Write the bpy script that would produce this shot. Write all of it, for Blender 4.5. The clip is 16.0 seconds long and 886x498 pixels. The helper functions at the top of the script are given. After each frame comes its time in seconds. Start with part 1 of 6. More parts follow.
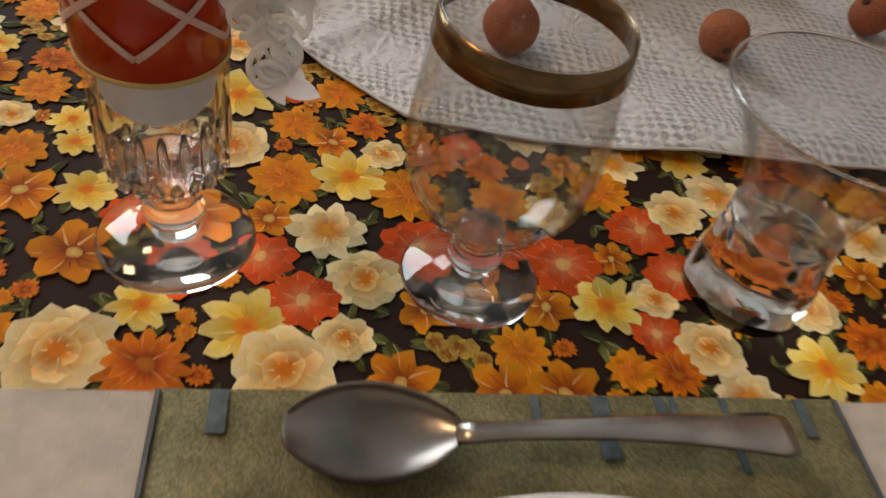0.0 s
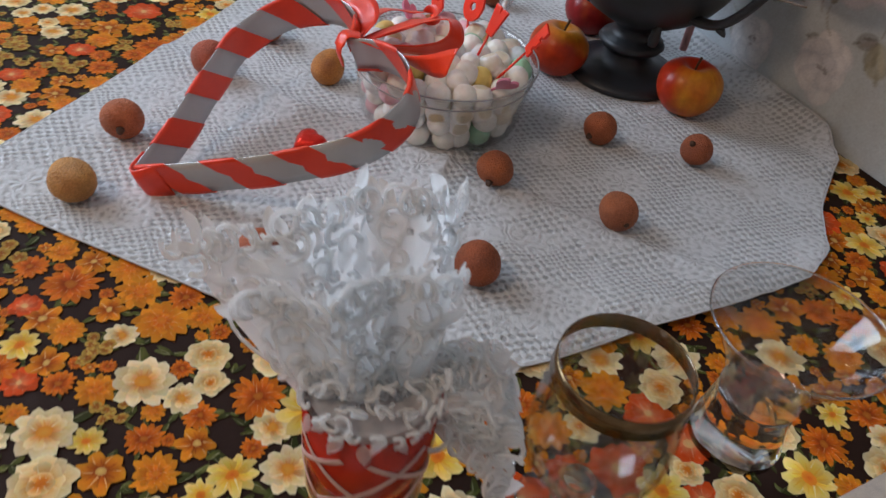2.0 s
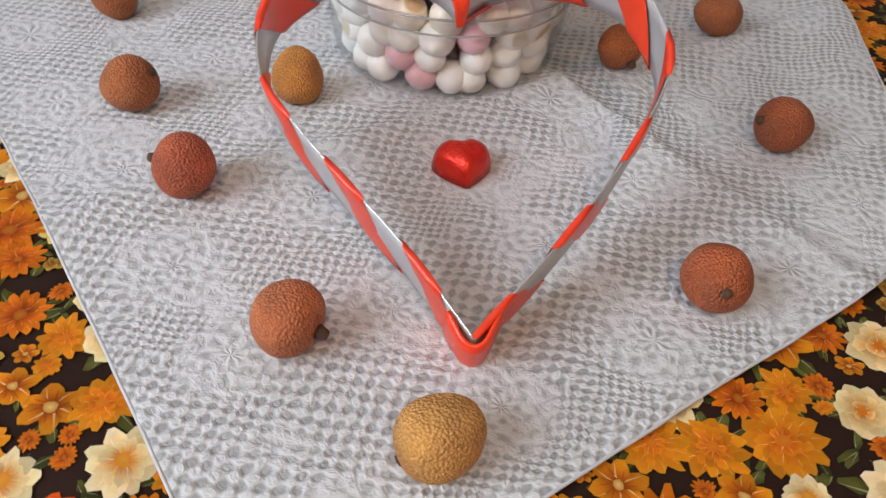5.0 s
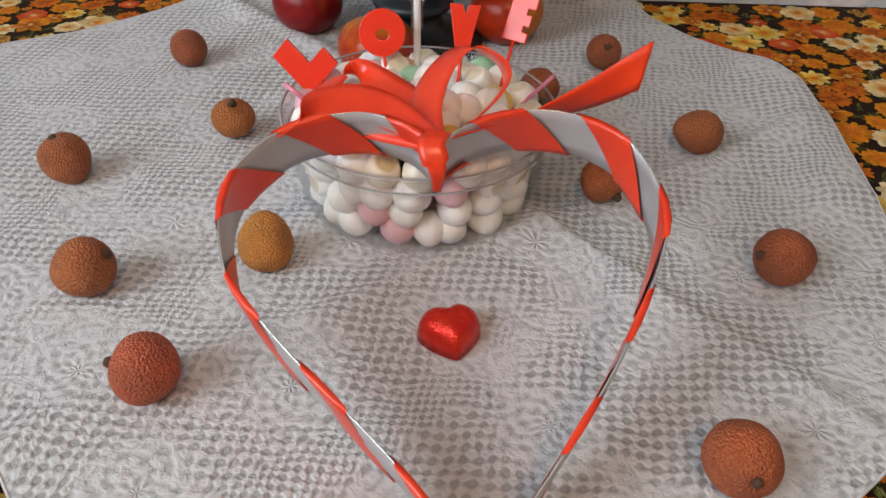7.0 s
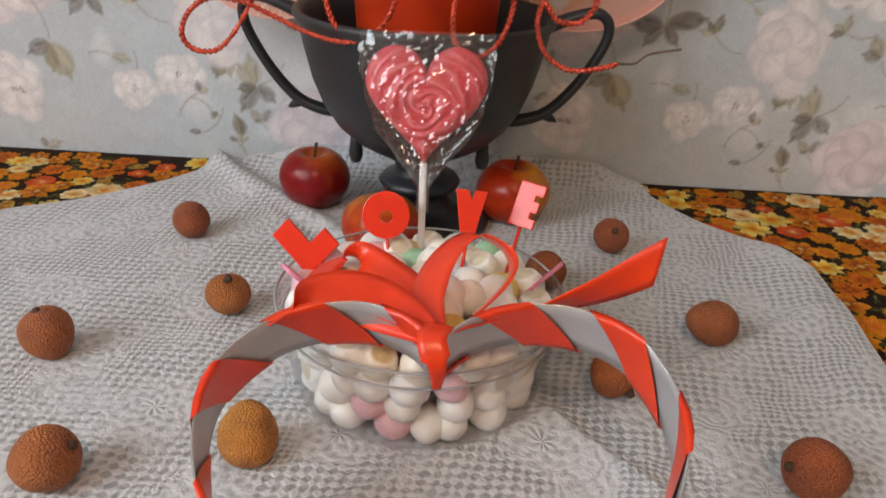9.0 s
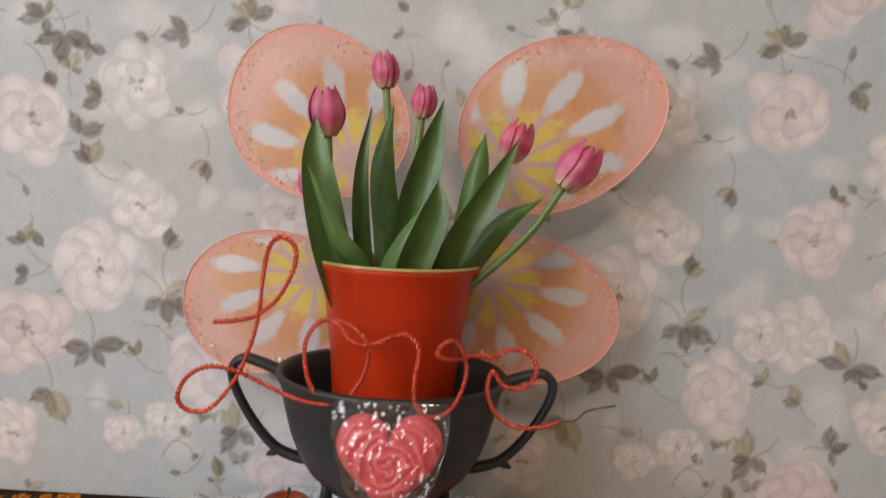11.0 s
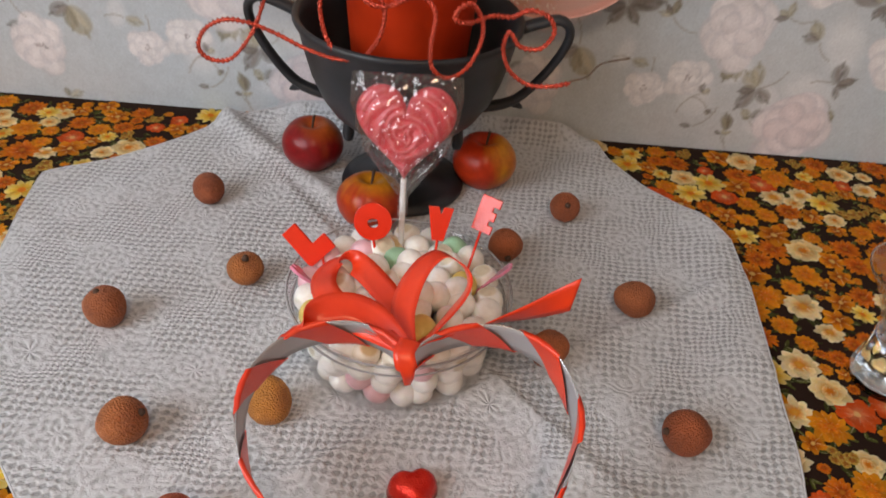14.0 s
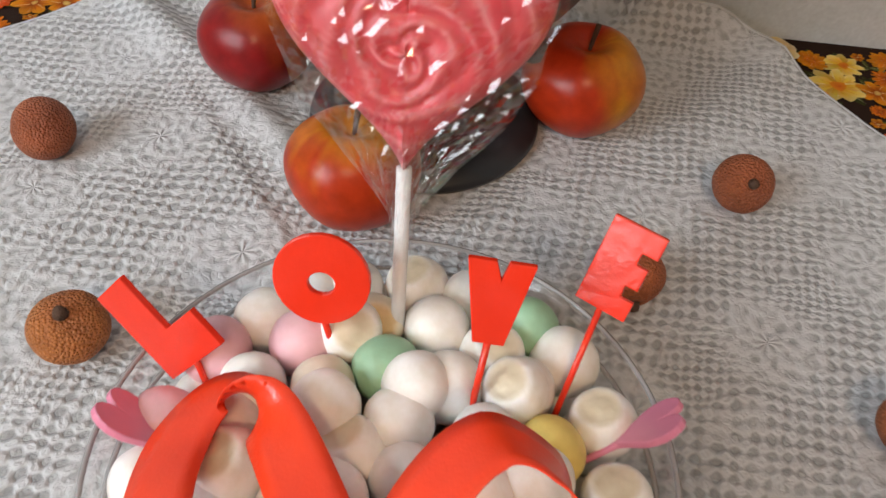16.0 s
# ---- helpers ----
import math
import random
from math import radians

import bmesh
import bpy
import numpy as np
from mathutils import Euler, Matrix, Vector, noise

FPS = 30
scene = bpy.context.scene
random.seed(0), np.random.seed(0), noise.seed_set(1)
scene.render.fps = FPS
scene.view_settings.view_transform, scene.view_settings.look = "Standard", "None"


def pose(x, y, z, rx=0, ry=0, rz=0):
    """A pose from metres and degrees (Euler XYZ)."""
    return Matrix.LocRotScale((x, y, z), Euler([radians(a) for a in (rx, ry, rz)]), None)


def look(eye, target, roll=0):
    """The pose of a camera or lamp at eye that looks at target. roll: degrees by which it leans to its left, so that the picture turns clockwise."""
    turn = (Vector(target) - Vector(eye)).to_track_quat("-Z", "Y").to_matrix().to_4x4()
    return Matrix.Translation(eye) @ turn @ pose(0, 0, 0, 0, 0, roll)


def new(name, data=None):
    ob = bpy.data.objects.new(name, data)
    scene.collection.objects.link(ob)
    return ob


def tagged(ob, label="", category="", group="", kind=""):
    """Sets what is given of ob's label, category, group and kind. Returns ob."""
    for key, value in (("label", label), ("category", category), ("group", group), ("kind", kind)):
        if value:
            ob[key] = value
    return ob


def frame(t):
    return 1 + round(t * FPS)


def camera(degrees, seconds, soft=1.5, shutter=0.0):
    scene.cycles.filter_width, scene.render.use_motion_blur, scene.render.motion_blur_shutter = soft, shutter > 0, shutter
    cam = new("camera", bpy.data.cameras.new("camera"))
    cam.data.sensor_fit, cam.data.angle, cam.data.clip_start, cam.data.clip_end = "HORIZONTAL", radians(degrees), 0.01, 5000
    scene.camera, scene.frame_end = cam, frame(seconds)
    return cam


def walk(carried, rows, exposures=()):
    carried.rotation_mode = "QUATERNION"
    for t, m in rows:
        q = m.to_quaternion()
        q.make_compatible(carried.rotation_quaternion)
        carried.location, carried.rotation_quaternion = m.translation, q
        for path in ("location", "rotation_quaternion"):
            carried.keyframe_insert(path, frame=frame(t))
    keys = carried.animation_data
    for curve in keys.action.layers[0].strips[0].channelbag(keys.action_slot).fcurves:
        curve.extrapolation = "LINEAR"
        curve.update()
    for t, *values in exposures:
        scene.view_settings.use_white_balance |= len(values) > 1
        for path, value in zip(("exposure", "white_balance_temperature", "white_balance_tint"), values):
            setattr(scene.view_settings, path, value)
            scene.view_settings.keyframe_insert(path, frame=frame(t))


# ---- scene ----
cam = camera(59.4, 16.0, soft=1.5, shutter=0.3)
PATH = [
    (0, (0.549, -0.059, 0.23), (-0.808, 0.285, -1.198), 13.1),
    (0.5, (0.611, -0.074, 0.282), (-0.8, 0.29, -1.088), 13.1),
    (1, (0.591, -0.137, 0.35), (-0.862, 0.277, -0.96), 9.5),
    (1.5, (0.55, -0.186, 0.378), (-0.836, 0.498, -0.892), 7.1),
    (2, (0.485, -0.191, 0.362), (-0.767, 0.648, -0.952), 9.3),
    (2.5, (0.378, -0.266, 0.377), (-0.669, 0.754, -0.988), 11.7),
    (3, (0.312, -0.327, 0.36), (-0.605, 0.821, -0.996), 9.0),
    (3.5, (0.197, -0.302, 0.326), (-0.566, 0.888, -1.088), 5.5),
    (3.7, (0.157, -0.314, 0.309), (-0.473, 0.9, -1.15), 5.4),
    (5.8, (-0.012, -0.334, 0.249), (0.054, 1.154, -1.086), 2.8),
    (6, (-0.001, -0.321, 0.257), (0.045, 1.159, -1.088), 1.9),
    (6.5, (-0.008, -0.299, 0.271), (0.014, 1.228, -1.02), 2.1),
    (7, (0.0, -0.275, 0.272), (-0.003, 1.288, -0.977), 1.7),
    (7.5, (0.0, -0.256, 0.272), (-0.001, 1.306, -0.978), 2.3),
    (8, (-0.003, -0.236, 0.277), (-0.012, 1.346, -0.947), 2.6),
    (8.5, (0.001, -0.238, 0.278), (-0.011, 1.432, -0.823), 2.8),
    (9, (0.0, -0.246, 0.271), (-0.029, 1.539, -0.632), 3.0),
    (9.5, (0.001, -0.259, 0.265), (-0.024, 1.601, -0.468), 3.1),
    (10, (0.004, -0.276, 0.27), (-0.038, 1.641, -0.297), 2.5),
    (10.2, (0.005, -0.278, 0.271), (-0.034, 1.659, -0.224), 2.5),
    (11.2, (0.012, -0.312, 0.340), (0.0, 1.683, 0.215), 3.1),
    (12.3, (0.015, -0.346, 0.407), (0.012, 1.555, -0.216), 3.8),
    (12.5, (0.014, -0.348, 0.415), (0.016, 1.492, -0.368), 4.4),
    (13, (0.008, -0.34, 0.433), (0.018, 1.36, -0.619), 5.7),
    (13.5, (0.005, -0.317, 0.438), (0.003, 1.325, -0.705), 5.5),
    (14, (0.007, -0.288, 0.413), (0.022, 1.288, -0.817), 4.9),
    (14.5, (0.012, -0.22, 0.364), (0.032, 1.256, -0.985), 4.4),
    (15, (0.005, -0.134, 0.326), (0.011, 1.256, -1.112), 4.8),
    (15.5, (0.003, -0.033, 0.282), (-0.035, 1.327, -1.183), 4.9),
    (16, (-0.001, 0.02, 0.251), (-0.067, 1.368, -1.225), 4.5),
]
WINDOW_W, LAMP_W = 40.0, 17.0
EXPOSURES = [(0.0, -0.5, 7000, 13), (0.5, -0.35, 6600, 13), (1.0, -0.55, 6000, 13), (2.0, -0.62, 5700, 12), (3.0, -0.6, 5600, 13),
             (3.7, -0.25, 5850, 13), (5.8, -0.4, 6300, 13), (7.0, -0.5, 6450, 13), (10.0, -0.5, 6800, 14), (12.5, -0.65, 6900, 17),
             (13.5, -0.6, 6800, 17), (14.5, -0.45, 6500, 13), (15.0, -0.36, 6500, 12), (16.0, -0.15, 6500, 11)]
walk(cam, [(t, look(eye, target, roll)) for t, eye, target, roll in PATH], EXPOSURES)

# ---- world, daylight and exposure ----
world = bpy.data.worlds.new("world")
scene.world = world
world.use_nodes = True
wn = world.node_tree.nodes
sky = wn.new("ShaderNodeTexSky")
sky.sky_type, sky.sun_disc = "NISHITA", False
sky.sun_elevation, sky.sun_rotation = radians(35), radians(120)
wn["Background"].inputs["Strength"].default_value = 0.12
world.node_tree.links.new(sky.outputs["Color"], wn["Background"].inputs["Color"])


def area_light(name, m, sx, sy, watts, colour):
    la = bpy.data.lights.new(name, "AREA")
    la.shape, la.size, la.size_y, la.energy, la.color = "RECTANGLE", sx, sy, watts, colour
    ob = new(name, la)
    ob.matrix_world = m
    return ob


# daylight in the opening of the window, and the shaded lamp under the ceiling
area_light("window_daylight", look((-1.31, -1.05, 1.05), (0.0, 0.0, 0.05)), 1.20, 1.05, WINDOW_W, (0.84, 0.94, 1.0))
area_light("ceiling_lamp_light", look((0.15, -1.25, 1.58), (0.15, -1.25, 0.0)), 0.34, 0.34, LAMP_W, (1.0, 0.66, 0.38))


# ---- materials ----
class Nodes:
    """A principled material and a short way to add nodes to it."""

    def __init__(self, name, colour=(0.5, 0.5, 0.5), rough=0.5, **sockets):
        self.mat = bpy.data.materials.new(name)
        self.mat.use_nodes = True
        self.tree = self.mat.node_tree
        self.bsdf = self.tree.nodes["Principled BSDF"]
        self.set(self.bsdf, "Base Color", (*colour, 1))
        self.set(self.bsdf, "Roughness", rough)
        for key, value in sockets.items():
            self.set(self.bsdf, key.replace("_", " "), value)

    def set(self, node, socket, value):
        node.inputs[socket].default_value = value

    def add(self, kind, **props):
        n = self.tree.nodes.new("ShaderNode" + kind)
        for key, value in props.items():
            if key == "operation":
                n.operation = value
            elif key == "blend":
                n.data_type, n.blend_type = "RGBA", value
            elif key == "feature":
                n.feature = value
            elif key == "attribute":
                n.attribute_name = value
        return n

    def link(self, a, out, b, inp):
        self.tree.links.new(a.outputs[out], b.inputs[inp])
        return b

    def coords(self, which="Object"):
        return self.add("TexCoord"), which

    def noise(self, scale, detail=3.0, rough=0.55, src=None):
        n = self.add("TexNoise")
        self.set(n, "Scale", scale), self.set(n, "Detail", detail), self.set(n, "Roughness", rough)
        c, o = src or self.coords()
        self.link(c, o, n, "Vector")
        return n

    def voronoi(self, scale, feature="F1", src=None, randomness=1.0):
        n = self.add("TexVoronoi", feature=feature)
        self.set(n, "Scale", scale), self.set(n, "Randomness", randomness)
        c, o = src or self.coords()
        self.link(c, o, n, "Vector")
        return n

    def math(self, op, a, b=None):
        n = self.add("Math", operation=op)
        for i, v in enumerate((a, b)):
            if v is None:
                continue
            if isinstance(v, tuple):
                self.tree.links.new(v[0].outputs[v[1]], n.inputs[i])
            else:
                n.inputs[i].default_value = v
        return n

    def ramp(self, src, out, stops):
        n = self.add("ValToRGB")
        e = n.color_ramp.elements
        while len(e) < len(stops):
            e.new(0.5)
        for el, (p, c) in zip(e, stops):
            el.position, el.color = p, (*c, 1) if len(c) == 3 else c
        self.tree.links.new(src.outputs[out], n.inputs["Fac"])
        return n

    def mix(self, blend, fac, a, b):
        n = self.add("Mix", blend=blend)
        for sock, v in ((n.inputs[0], fac), (n.inputs[6], a), (n.inputs[7], b)):
            if isinstance(v, tuple) and hasattr(v[0], "outputs"):
                self.tree.links.new(v[0].outputs[v[1]], sock)
            else:
                sock.default_value = v if not isinstance(v, tuple) else (*v, 1)
        return n

    def colour(self, node, out=0):
        self.tree.links.new(node.outputs[out], self.bsdf.inputs["Base Color"])

    def bump(self, node, out, strength=0.3, distance=0.001):
        b = self.add("Bump")
        self.set(b, "Strength", strength), self.set(b, "Distance", distance)
        self.tree.links.new(node.outputs[out], b.inputs["Height"])
        self.tree.links.new(b.outputs["Normal"], self.bsdf.inputs["Normal"])
        return b


def plain(name, colour, rough, vary=0.15, scale=60, bump=0.1, **sockets):
    """A surface of one colour with mottling and fine relief."""
    k = Nodes(name, colour, rough, **sockets)
    a, b = k.noise(scale), k.noise(scale * 7, 4)
    r = k.ramp(a, "Fac", [(0.3, tuple(c * (1 - vary) for c in colour)), (0.7, tuple(min(1, c * (1 + vary)) for c in colour))])
    k.colour(r)
    if bump:
        k.bump(b, "Fac", bump, 0.0008)
    return k.mat


def printed(name, rough, weave, strength, wear=0.12):
    """A print held in the colour attribute, on woven cloth or paper."""
    k = Nodes(name, rough=rough, Specular_IOR_Level=0.12)
    at = k.add("Attribute", attribute="Col")
    blot = k.noise(55, 4)
    r = k.ramp(blot, "Fac", [(0.25, (1 - 2 * wear,) * 3), (0.75, (1.0, 1.0, 1.0))])
    fine = k.noise(420, 2)
    r2 = k.ramp(fine, "Fac", [(0.3, (1 - 1.6 * wear,) * 3), (0.65, (1.0, 1.0, 1.0))])
    m1 = k.mix("MULTIPLY", 1.0, (at, "Color"), (r, "Color"))
    m2 = k.mix("MULTIPLY", 1.0, (m1, 2), (r2, "Color"))
    k.colour(m2, 2)
    n = k.noise(weave, 2)
    k.bump(n, "Fac", strength, 0.0006)
    return k.mat


TABLE_PRINT = printed("floral_cotton", 0.75, 900, 0.25, 0.06)
WALL_PRINT = printed("floral_wallpaper", 0.7, 260, 0.25, 0.05)


def damask():
    """Pale grey towelling: a raised basket weave broken up by woven figures."""
    k = Nodes("grey_damask", rough=0.85, Sheen_Weight=0.1, Specular_IOR_Level=0.2)
    c = k.add("TexCoord")
    warp = k.noise(38, 3, src=(c, "Object"))
    off = k.add("VectorMath", operation="MULTIPLY_ADD")
    k.link(warp, "Color", off, 0)
    off.inputs[1].default_value = (0.010, 0.010, 0)
    k.link(c, "Object", off, 2)
    turn = k.add("VectorRotate")
    turn.rotation_type = "Z_AXIS"
    k.link(off, "Vector", turn, "Vector")
    k.set(turn, "Angle", radians(-40))
    sep = k.add("SeparateXYZ")
    k.link(turn, "Vector", sep, "Vector")

    def wave(axis, pitch):
        return k.math("SINE", (k.math("MULTIPLY", (sep, axis), 2 * math.pi / pitch), 0))

    def value(node, out):
        sp = k.add("SeparateColor")
        k.link(node, out, sp, 0)
        return sp

    # two checks of different cell, in bands that run across the cloth
    coarse = k.math("MULTIPLY", (wave("X", 0.0094), 0), (wave("Y", 0.0080), 0))
    fine = k.math("MULTIPLY", (wave("X", 0.0066), 0), (wave("Y", 0.0056), 0))
    band = k.ramp(k.math("MULTIPLY_ADD", (wave("Y", 0.125), 0), 0.5), 0, [(0.05, (0, 0, 0)), (0.12, (1, 1, 1))])
    both = k.mix("MIX", (band, "Color"), (fine, 0), (coarse, 0))
    square = k.math("MULTIPLY_ADD", (both, 2), 1.05)
    square.inputs[2].default_value = 0.5
    square.use_clamp = True
    # eight-armed woven stars set in rows
    figure = k.voronoi(13, "F1", src=(turn, "Vector"), randomness=0.25)
    delta = k.add("VectorMath", operation="SUBTRACT")
    k.link(turn, "Vector", delta, 0)
    k.link(figure, "Position", delta, 1)
    ds = k.add("SeparateXYZ")
    k.link(delta, "Vector", ds, "Vector")
    angle = k.math("ARCTAN2", (ds, "Y"), (ds, "X"))
    arms = k.math("SINE", (k.math("MULTIPLY", (angle, 0), 8.0), 0))
    rings = k.math("SINE", (k.math("MULTIPLY", (figure, "Distance"), 55.0), 0))
    star = k.math("MULTIPLY_ADD", (k.math("MULTIPLY", (arms, 0), (rings, 0)), 0), 0.36)
    star.inputs[2].default_value = 0.5
    zone = k.ramp(figure, "Distance", [(0.24, (1, 1, 1)), (0.36, (0, 0, 0))])
    # patches of smooth ribbed figure between the checks
    lines = k.math("MULTIPLY_ADD", (k.math("SINE", (k.math("MULTIPLY", (k.noise(26, 2, 0.5, src=(turn, "Vector")), "Fac"), 60.0), 0)), 0), 0.20)
    lines.inputs[2].default_value = 0.5
    patch = k.ramp(k.noise(17, 2, 0.5, src=(turn, "Vector")), "Fac", [(0.54, (0, 0, 0)), (0.62, (1, 1, 1))])
    ground = k.mix("MIX", (patch, "Color"), (square, 0), (lines, 0))
    w = k.mix("MIX", (zone, "Color"), (ground, 2), (star, 0))
    grain = k.voronoi(420, "SMOOTH_F1", src=(turn, "Vector"), randomness=0.8)
    k.set(grain, "Smoothness", 0.4)
    blot = value(grain, "Color")
    thread = k.noise(760, 3, 0.65, src=(off, "Vector"))
    swirl = k.noise(170, 3, 0.6, src=(off, "Vector"))
    wear = k.noise(14, 3, 0.55, src=(c, "Object"))
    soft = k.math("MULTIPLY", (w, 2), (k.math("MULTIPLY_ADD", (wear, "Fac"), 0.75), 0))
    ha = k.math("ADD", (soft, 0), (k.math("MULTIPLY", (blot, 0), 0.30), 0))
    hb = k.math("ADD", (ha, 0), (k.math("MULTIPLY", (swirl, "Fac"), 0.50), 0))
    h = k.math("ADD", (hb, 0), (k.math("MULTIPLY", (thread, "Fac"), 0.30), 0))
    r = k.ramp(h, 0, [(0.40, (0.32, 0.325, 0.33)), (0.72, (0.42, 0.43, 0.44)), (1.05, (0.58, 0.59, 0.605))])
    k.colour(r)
    k.bump(h, 0, 0.6, 0.0022)
    return k.mat


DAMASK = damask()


def lychee_skin():
    k = Nodes("lychee_rind", rough=0.62)
    oi = k.add("Attribute", attribute="Col")
    v = k.voronoi(820, "F1")
    n = k.noise(70, 3)
    r = k.ramp(v, "Distance", [(0.0, (1.25, 1.18, 1.06)), (0.7, (0.76, 0.64, 0.52))])
    r2 = k.ramp(n, "Fac", [(0.3, (0.72, 0.68, 0.68)), (0.7, (1.1, 1.05, 1.0))])
    m = k.mix("MULTIPLY", 0.8, (oi, "Color"), (r, "Color"))
    k.colour(k.mix("MULTIPLY", 0.9, (m, 2), (r2, "Color")), 2)
    b = k.ramp(v, "Distance", [(0.0, (1, 1, 1)), (0.8, (0, 0, 0))])
    k.bump(b, "Color", 0.9, 0.0010)
    return k.mat


LYCHEE = lychee_skin()
STEM = plain("dry_stem", (0.07, 0.035, 0.02), 0.8, 0.3, 200, 0.4)


def satin():
    k = Nodes("red_satin", (0.76, 0.036, 0.008), 0.29, Specular_IOR_Level=0.55)
    n = k.noise(1100, 2)
    a = k.noise(35, 3)
    k.colour(k.ramp(a, "Fac", [(0.3, (0.72, 0.036, 0.008)), (0.7, (0.86, 0.054, 0.010))]))
    k.bump(n, "Fac", 0.25, 0.0004)
    return k.mat


SATIN = satin()
BAND = plain("silver_band", (0.50, 0.50, 0.51), 0.38, 0.06, 40, 0.05, Metallic=0.35)
BAND_EDGE = plain("band_edge", (0.75, 0.75, 0.76), 0.25, 0.05, 80, 0.0, Metallic=0.8)


def foil():
    k = Nodes("red_foil", (0.70, 0.02, 0.012), 0.24, Metallic=0.6)
    v = k.voronoi(900, "F1")
    n = k.noise(120, 4)
    k.colour(k.ramp(n, "Fac", [(0.3, (0.66, 0.014, 0.007)), (0.75, (0.84, 0.05, 0.02))]))
    k.bump(v, "Distance", 0.4, 0.0006)
    return k.mat


FOIL = foil()


def candy_shell():
    k = Nodes("sugar_shell", rough=0.42, Subsurface_Weight=0.12)
    k.set(k.bsdf, "Subsurface Radius", (0.004, 0.003, 0.002))
    at = k.add("Attribute", attribute="Col")
    n = k.noise(160, 4)
    r = k.ramp(n, "Fac", [(0.25, (0.86, 0.83, 0.77)), (0.65, (1, 1, 1))])
    k.colour(k.mix("MULTIPLY", 1.0, (at, "Color"), (r, "Color")), 2)
    k.bump(n, "Fac", 0.2, 0.0008)
    return k.mat


CANDY = candy_shell()
PLASTIC_RED = plain("red_plastic", (0.80, 0.036, 0.012), 0.20, 0.05, 45, 0.22, Coat_Weight=0.05)
PLASTIC_PINK = plain("pink_plastic", (0.72, 0.24, 0.36), 0.25, 0.06, 60, 0.03, Coat_Weight=0.4)
STICK = plain("white_stick", (0.80, 0.80, 0.80), 0.4, 0.04, 90, 0.05)
CHARCOAL = plain("charcoal_ceramic", (0.020, 0.022, 0.026), 0.42, 0.2, 35, 0.12)
POT = plain("red_orange_enamel", (0.48, 0.032, 0.005), 0.4, 0.14, 22, 0.08, Specular_IOR_Level=0.3)
POT_EDGE = plain("pot_edge", (0.55, 0.42, 0.16), 0.4, 0.1, 60, 0.05)
SOIL = plain("dark_soil", (0.02, 0.014, 0.01), 0.9, 0.4, 90, 0.8)
TINSEL = plain("red_tinsel", (0.72, 0.10, 0.055), 0.20, 0.3, 300, 0.7, Metallic=0.6)
GLITTER = plain("copper_glitter", (0.92, 0.72, 0.60), 0.25, 0.1, 60, 0.0, Metallic=0.2)
TWIG = plain("bare_wire", (0.16, 0.12, 0.09), 0.5, 0.2, 100, 0.3)
CHINA = plain("white_china", (0.78, 0.78, 0.77), 0.18, 0.03, 30, 0.02, Coat_Weight=0.5)
STEEL = plain("worn_steel", (0.40, 0.365, 0.34), 0.26, 0.2, 60, 0.05, Metallic=1.0)
PLASTER = plain("cream_plaster", (0.62, 0.56, 0.48), 0.85, 0.06, 6, 0.2)
CEILING_M = plain("white_ceiling", (0.74, 0.72, 0.68), 0.9, 0.04, 5, 0.2)
FLOOR_M = plain("grey_floor", (0.045, 0.05, 0.056), 0.5, 0.15, 8, 0.2)
WOOD = plain("dark_wood", (0.05, 0.028, 0.018), 0.5, 0.3, 14, 0.2)
FRAME_M = plain("white_frame", (0.76, 0.76, 0.74), 0.45, 0.04, 12, 0.05)
SHADE_M = plain("lamp_shade", (0.75, 0.70, 0.60), 0.6, 0.05, 20, 0.1)
BEIGE = plain("beige_linen", (0.80, 0.73, 0.65), 0.8, 0.08, 130, 0.5)
BROWN_SEAM = plain("dark_seam", (0.08, 0.09, 0.10), 0.7, 0.2, 90, 0.2)


def brocade():
    k = Nodes("olive_brocade", rough=0.5)
    n, f = k.noise(45, 4), k.noise(900, 2)
    w = k.add("TexWave")
    k.set(w, "Scale", 260), k.set(w, "Distortion", 3.0)
    c = k.add("TexCoord")
    k.link(c, "Object", w, "Vector")
    r = k.ramp(n, "Fac", [(0.25, (0.30, 0.29, 0.18)), (0.5, (0.48, 0.45, 0.28)), (0.8, (0.68, 0.62, 0.40))])
    r2 = k.ramp(f, "Fac", [(0.35, (0.55, 0.55, 0.5)), (0.7, (1.25, 1.2, 1.0))])
    k.colour(k.mix("MULTIPLY", 0.9, (r, "Color"), (r2, "Color")), 2)
    k.set(k.bsdf, "Metallic", 0.25)
    k.bump(w, "Fac", 0.5, 0.0008)
    return k.mat


BROCADE = brocade()
TEAL = plain("teal_thread", (0.075, 0.105, 0.115), 0.6, 0.3, 200, 0.4)


def glass(name, colour=(1, 1, 1), rough=0.0, ior=1.2):
    k = Nodes(name, colour, rough, Transmission_Weight=1.0, IOR=ior, Coat_Weight=0.7, Coat_Roughness=0.02)
    n = k.noise(25, 2)
    k.bump(n, "Fac", 0.03, 0.001)
    return k.mat


PANE_GLASS = glass("pane_glass", (0.97, 0.99, 0.99))
RUBY = plain("ruby_flashing", (0.56, 0.030, 0.010), 0.16, 0.15, 40, 0.03, Transmission_Weight=0.3)
ETCH = plain("etched_lines", (0.62, 0.42, 0.38), 0.6, 0.1, 200, 0.2)
GILT = plain("dull_gilt", (0.16, 0.105, 0.05), 0.22, 0.25, 70, 0.1, Metallic=0.85)


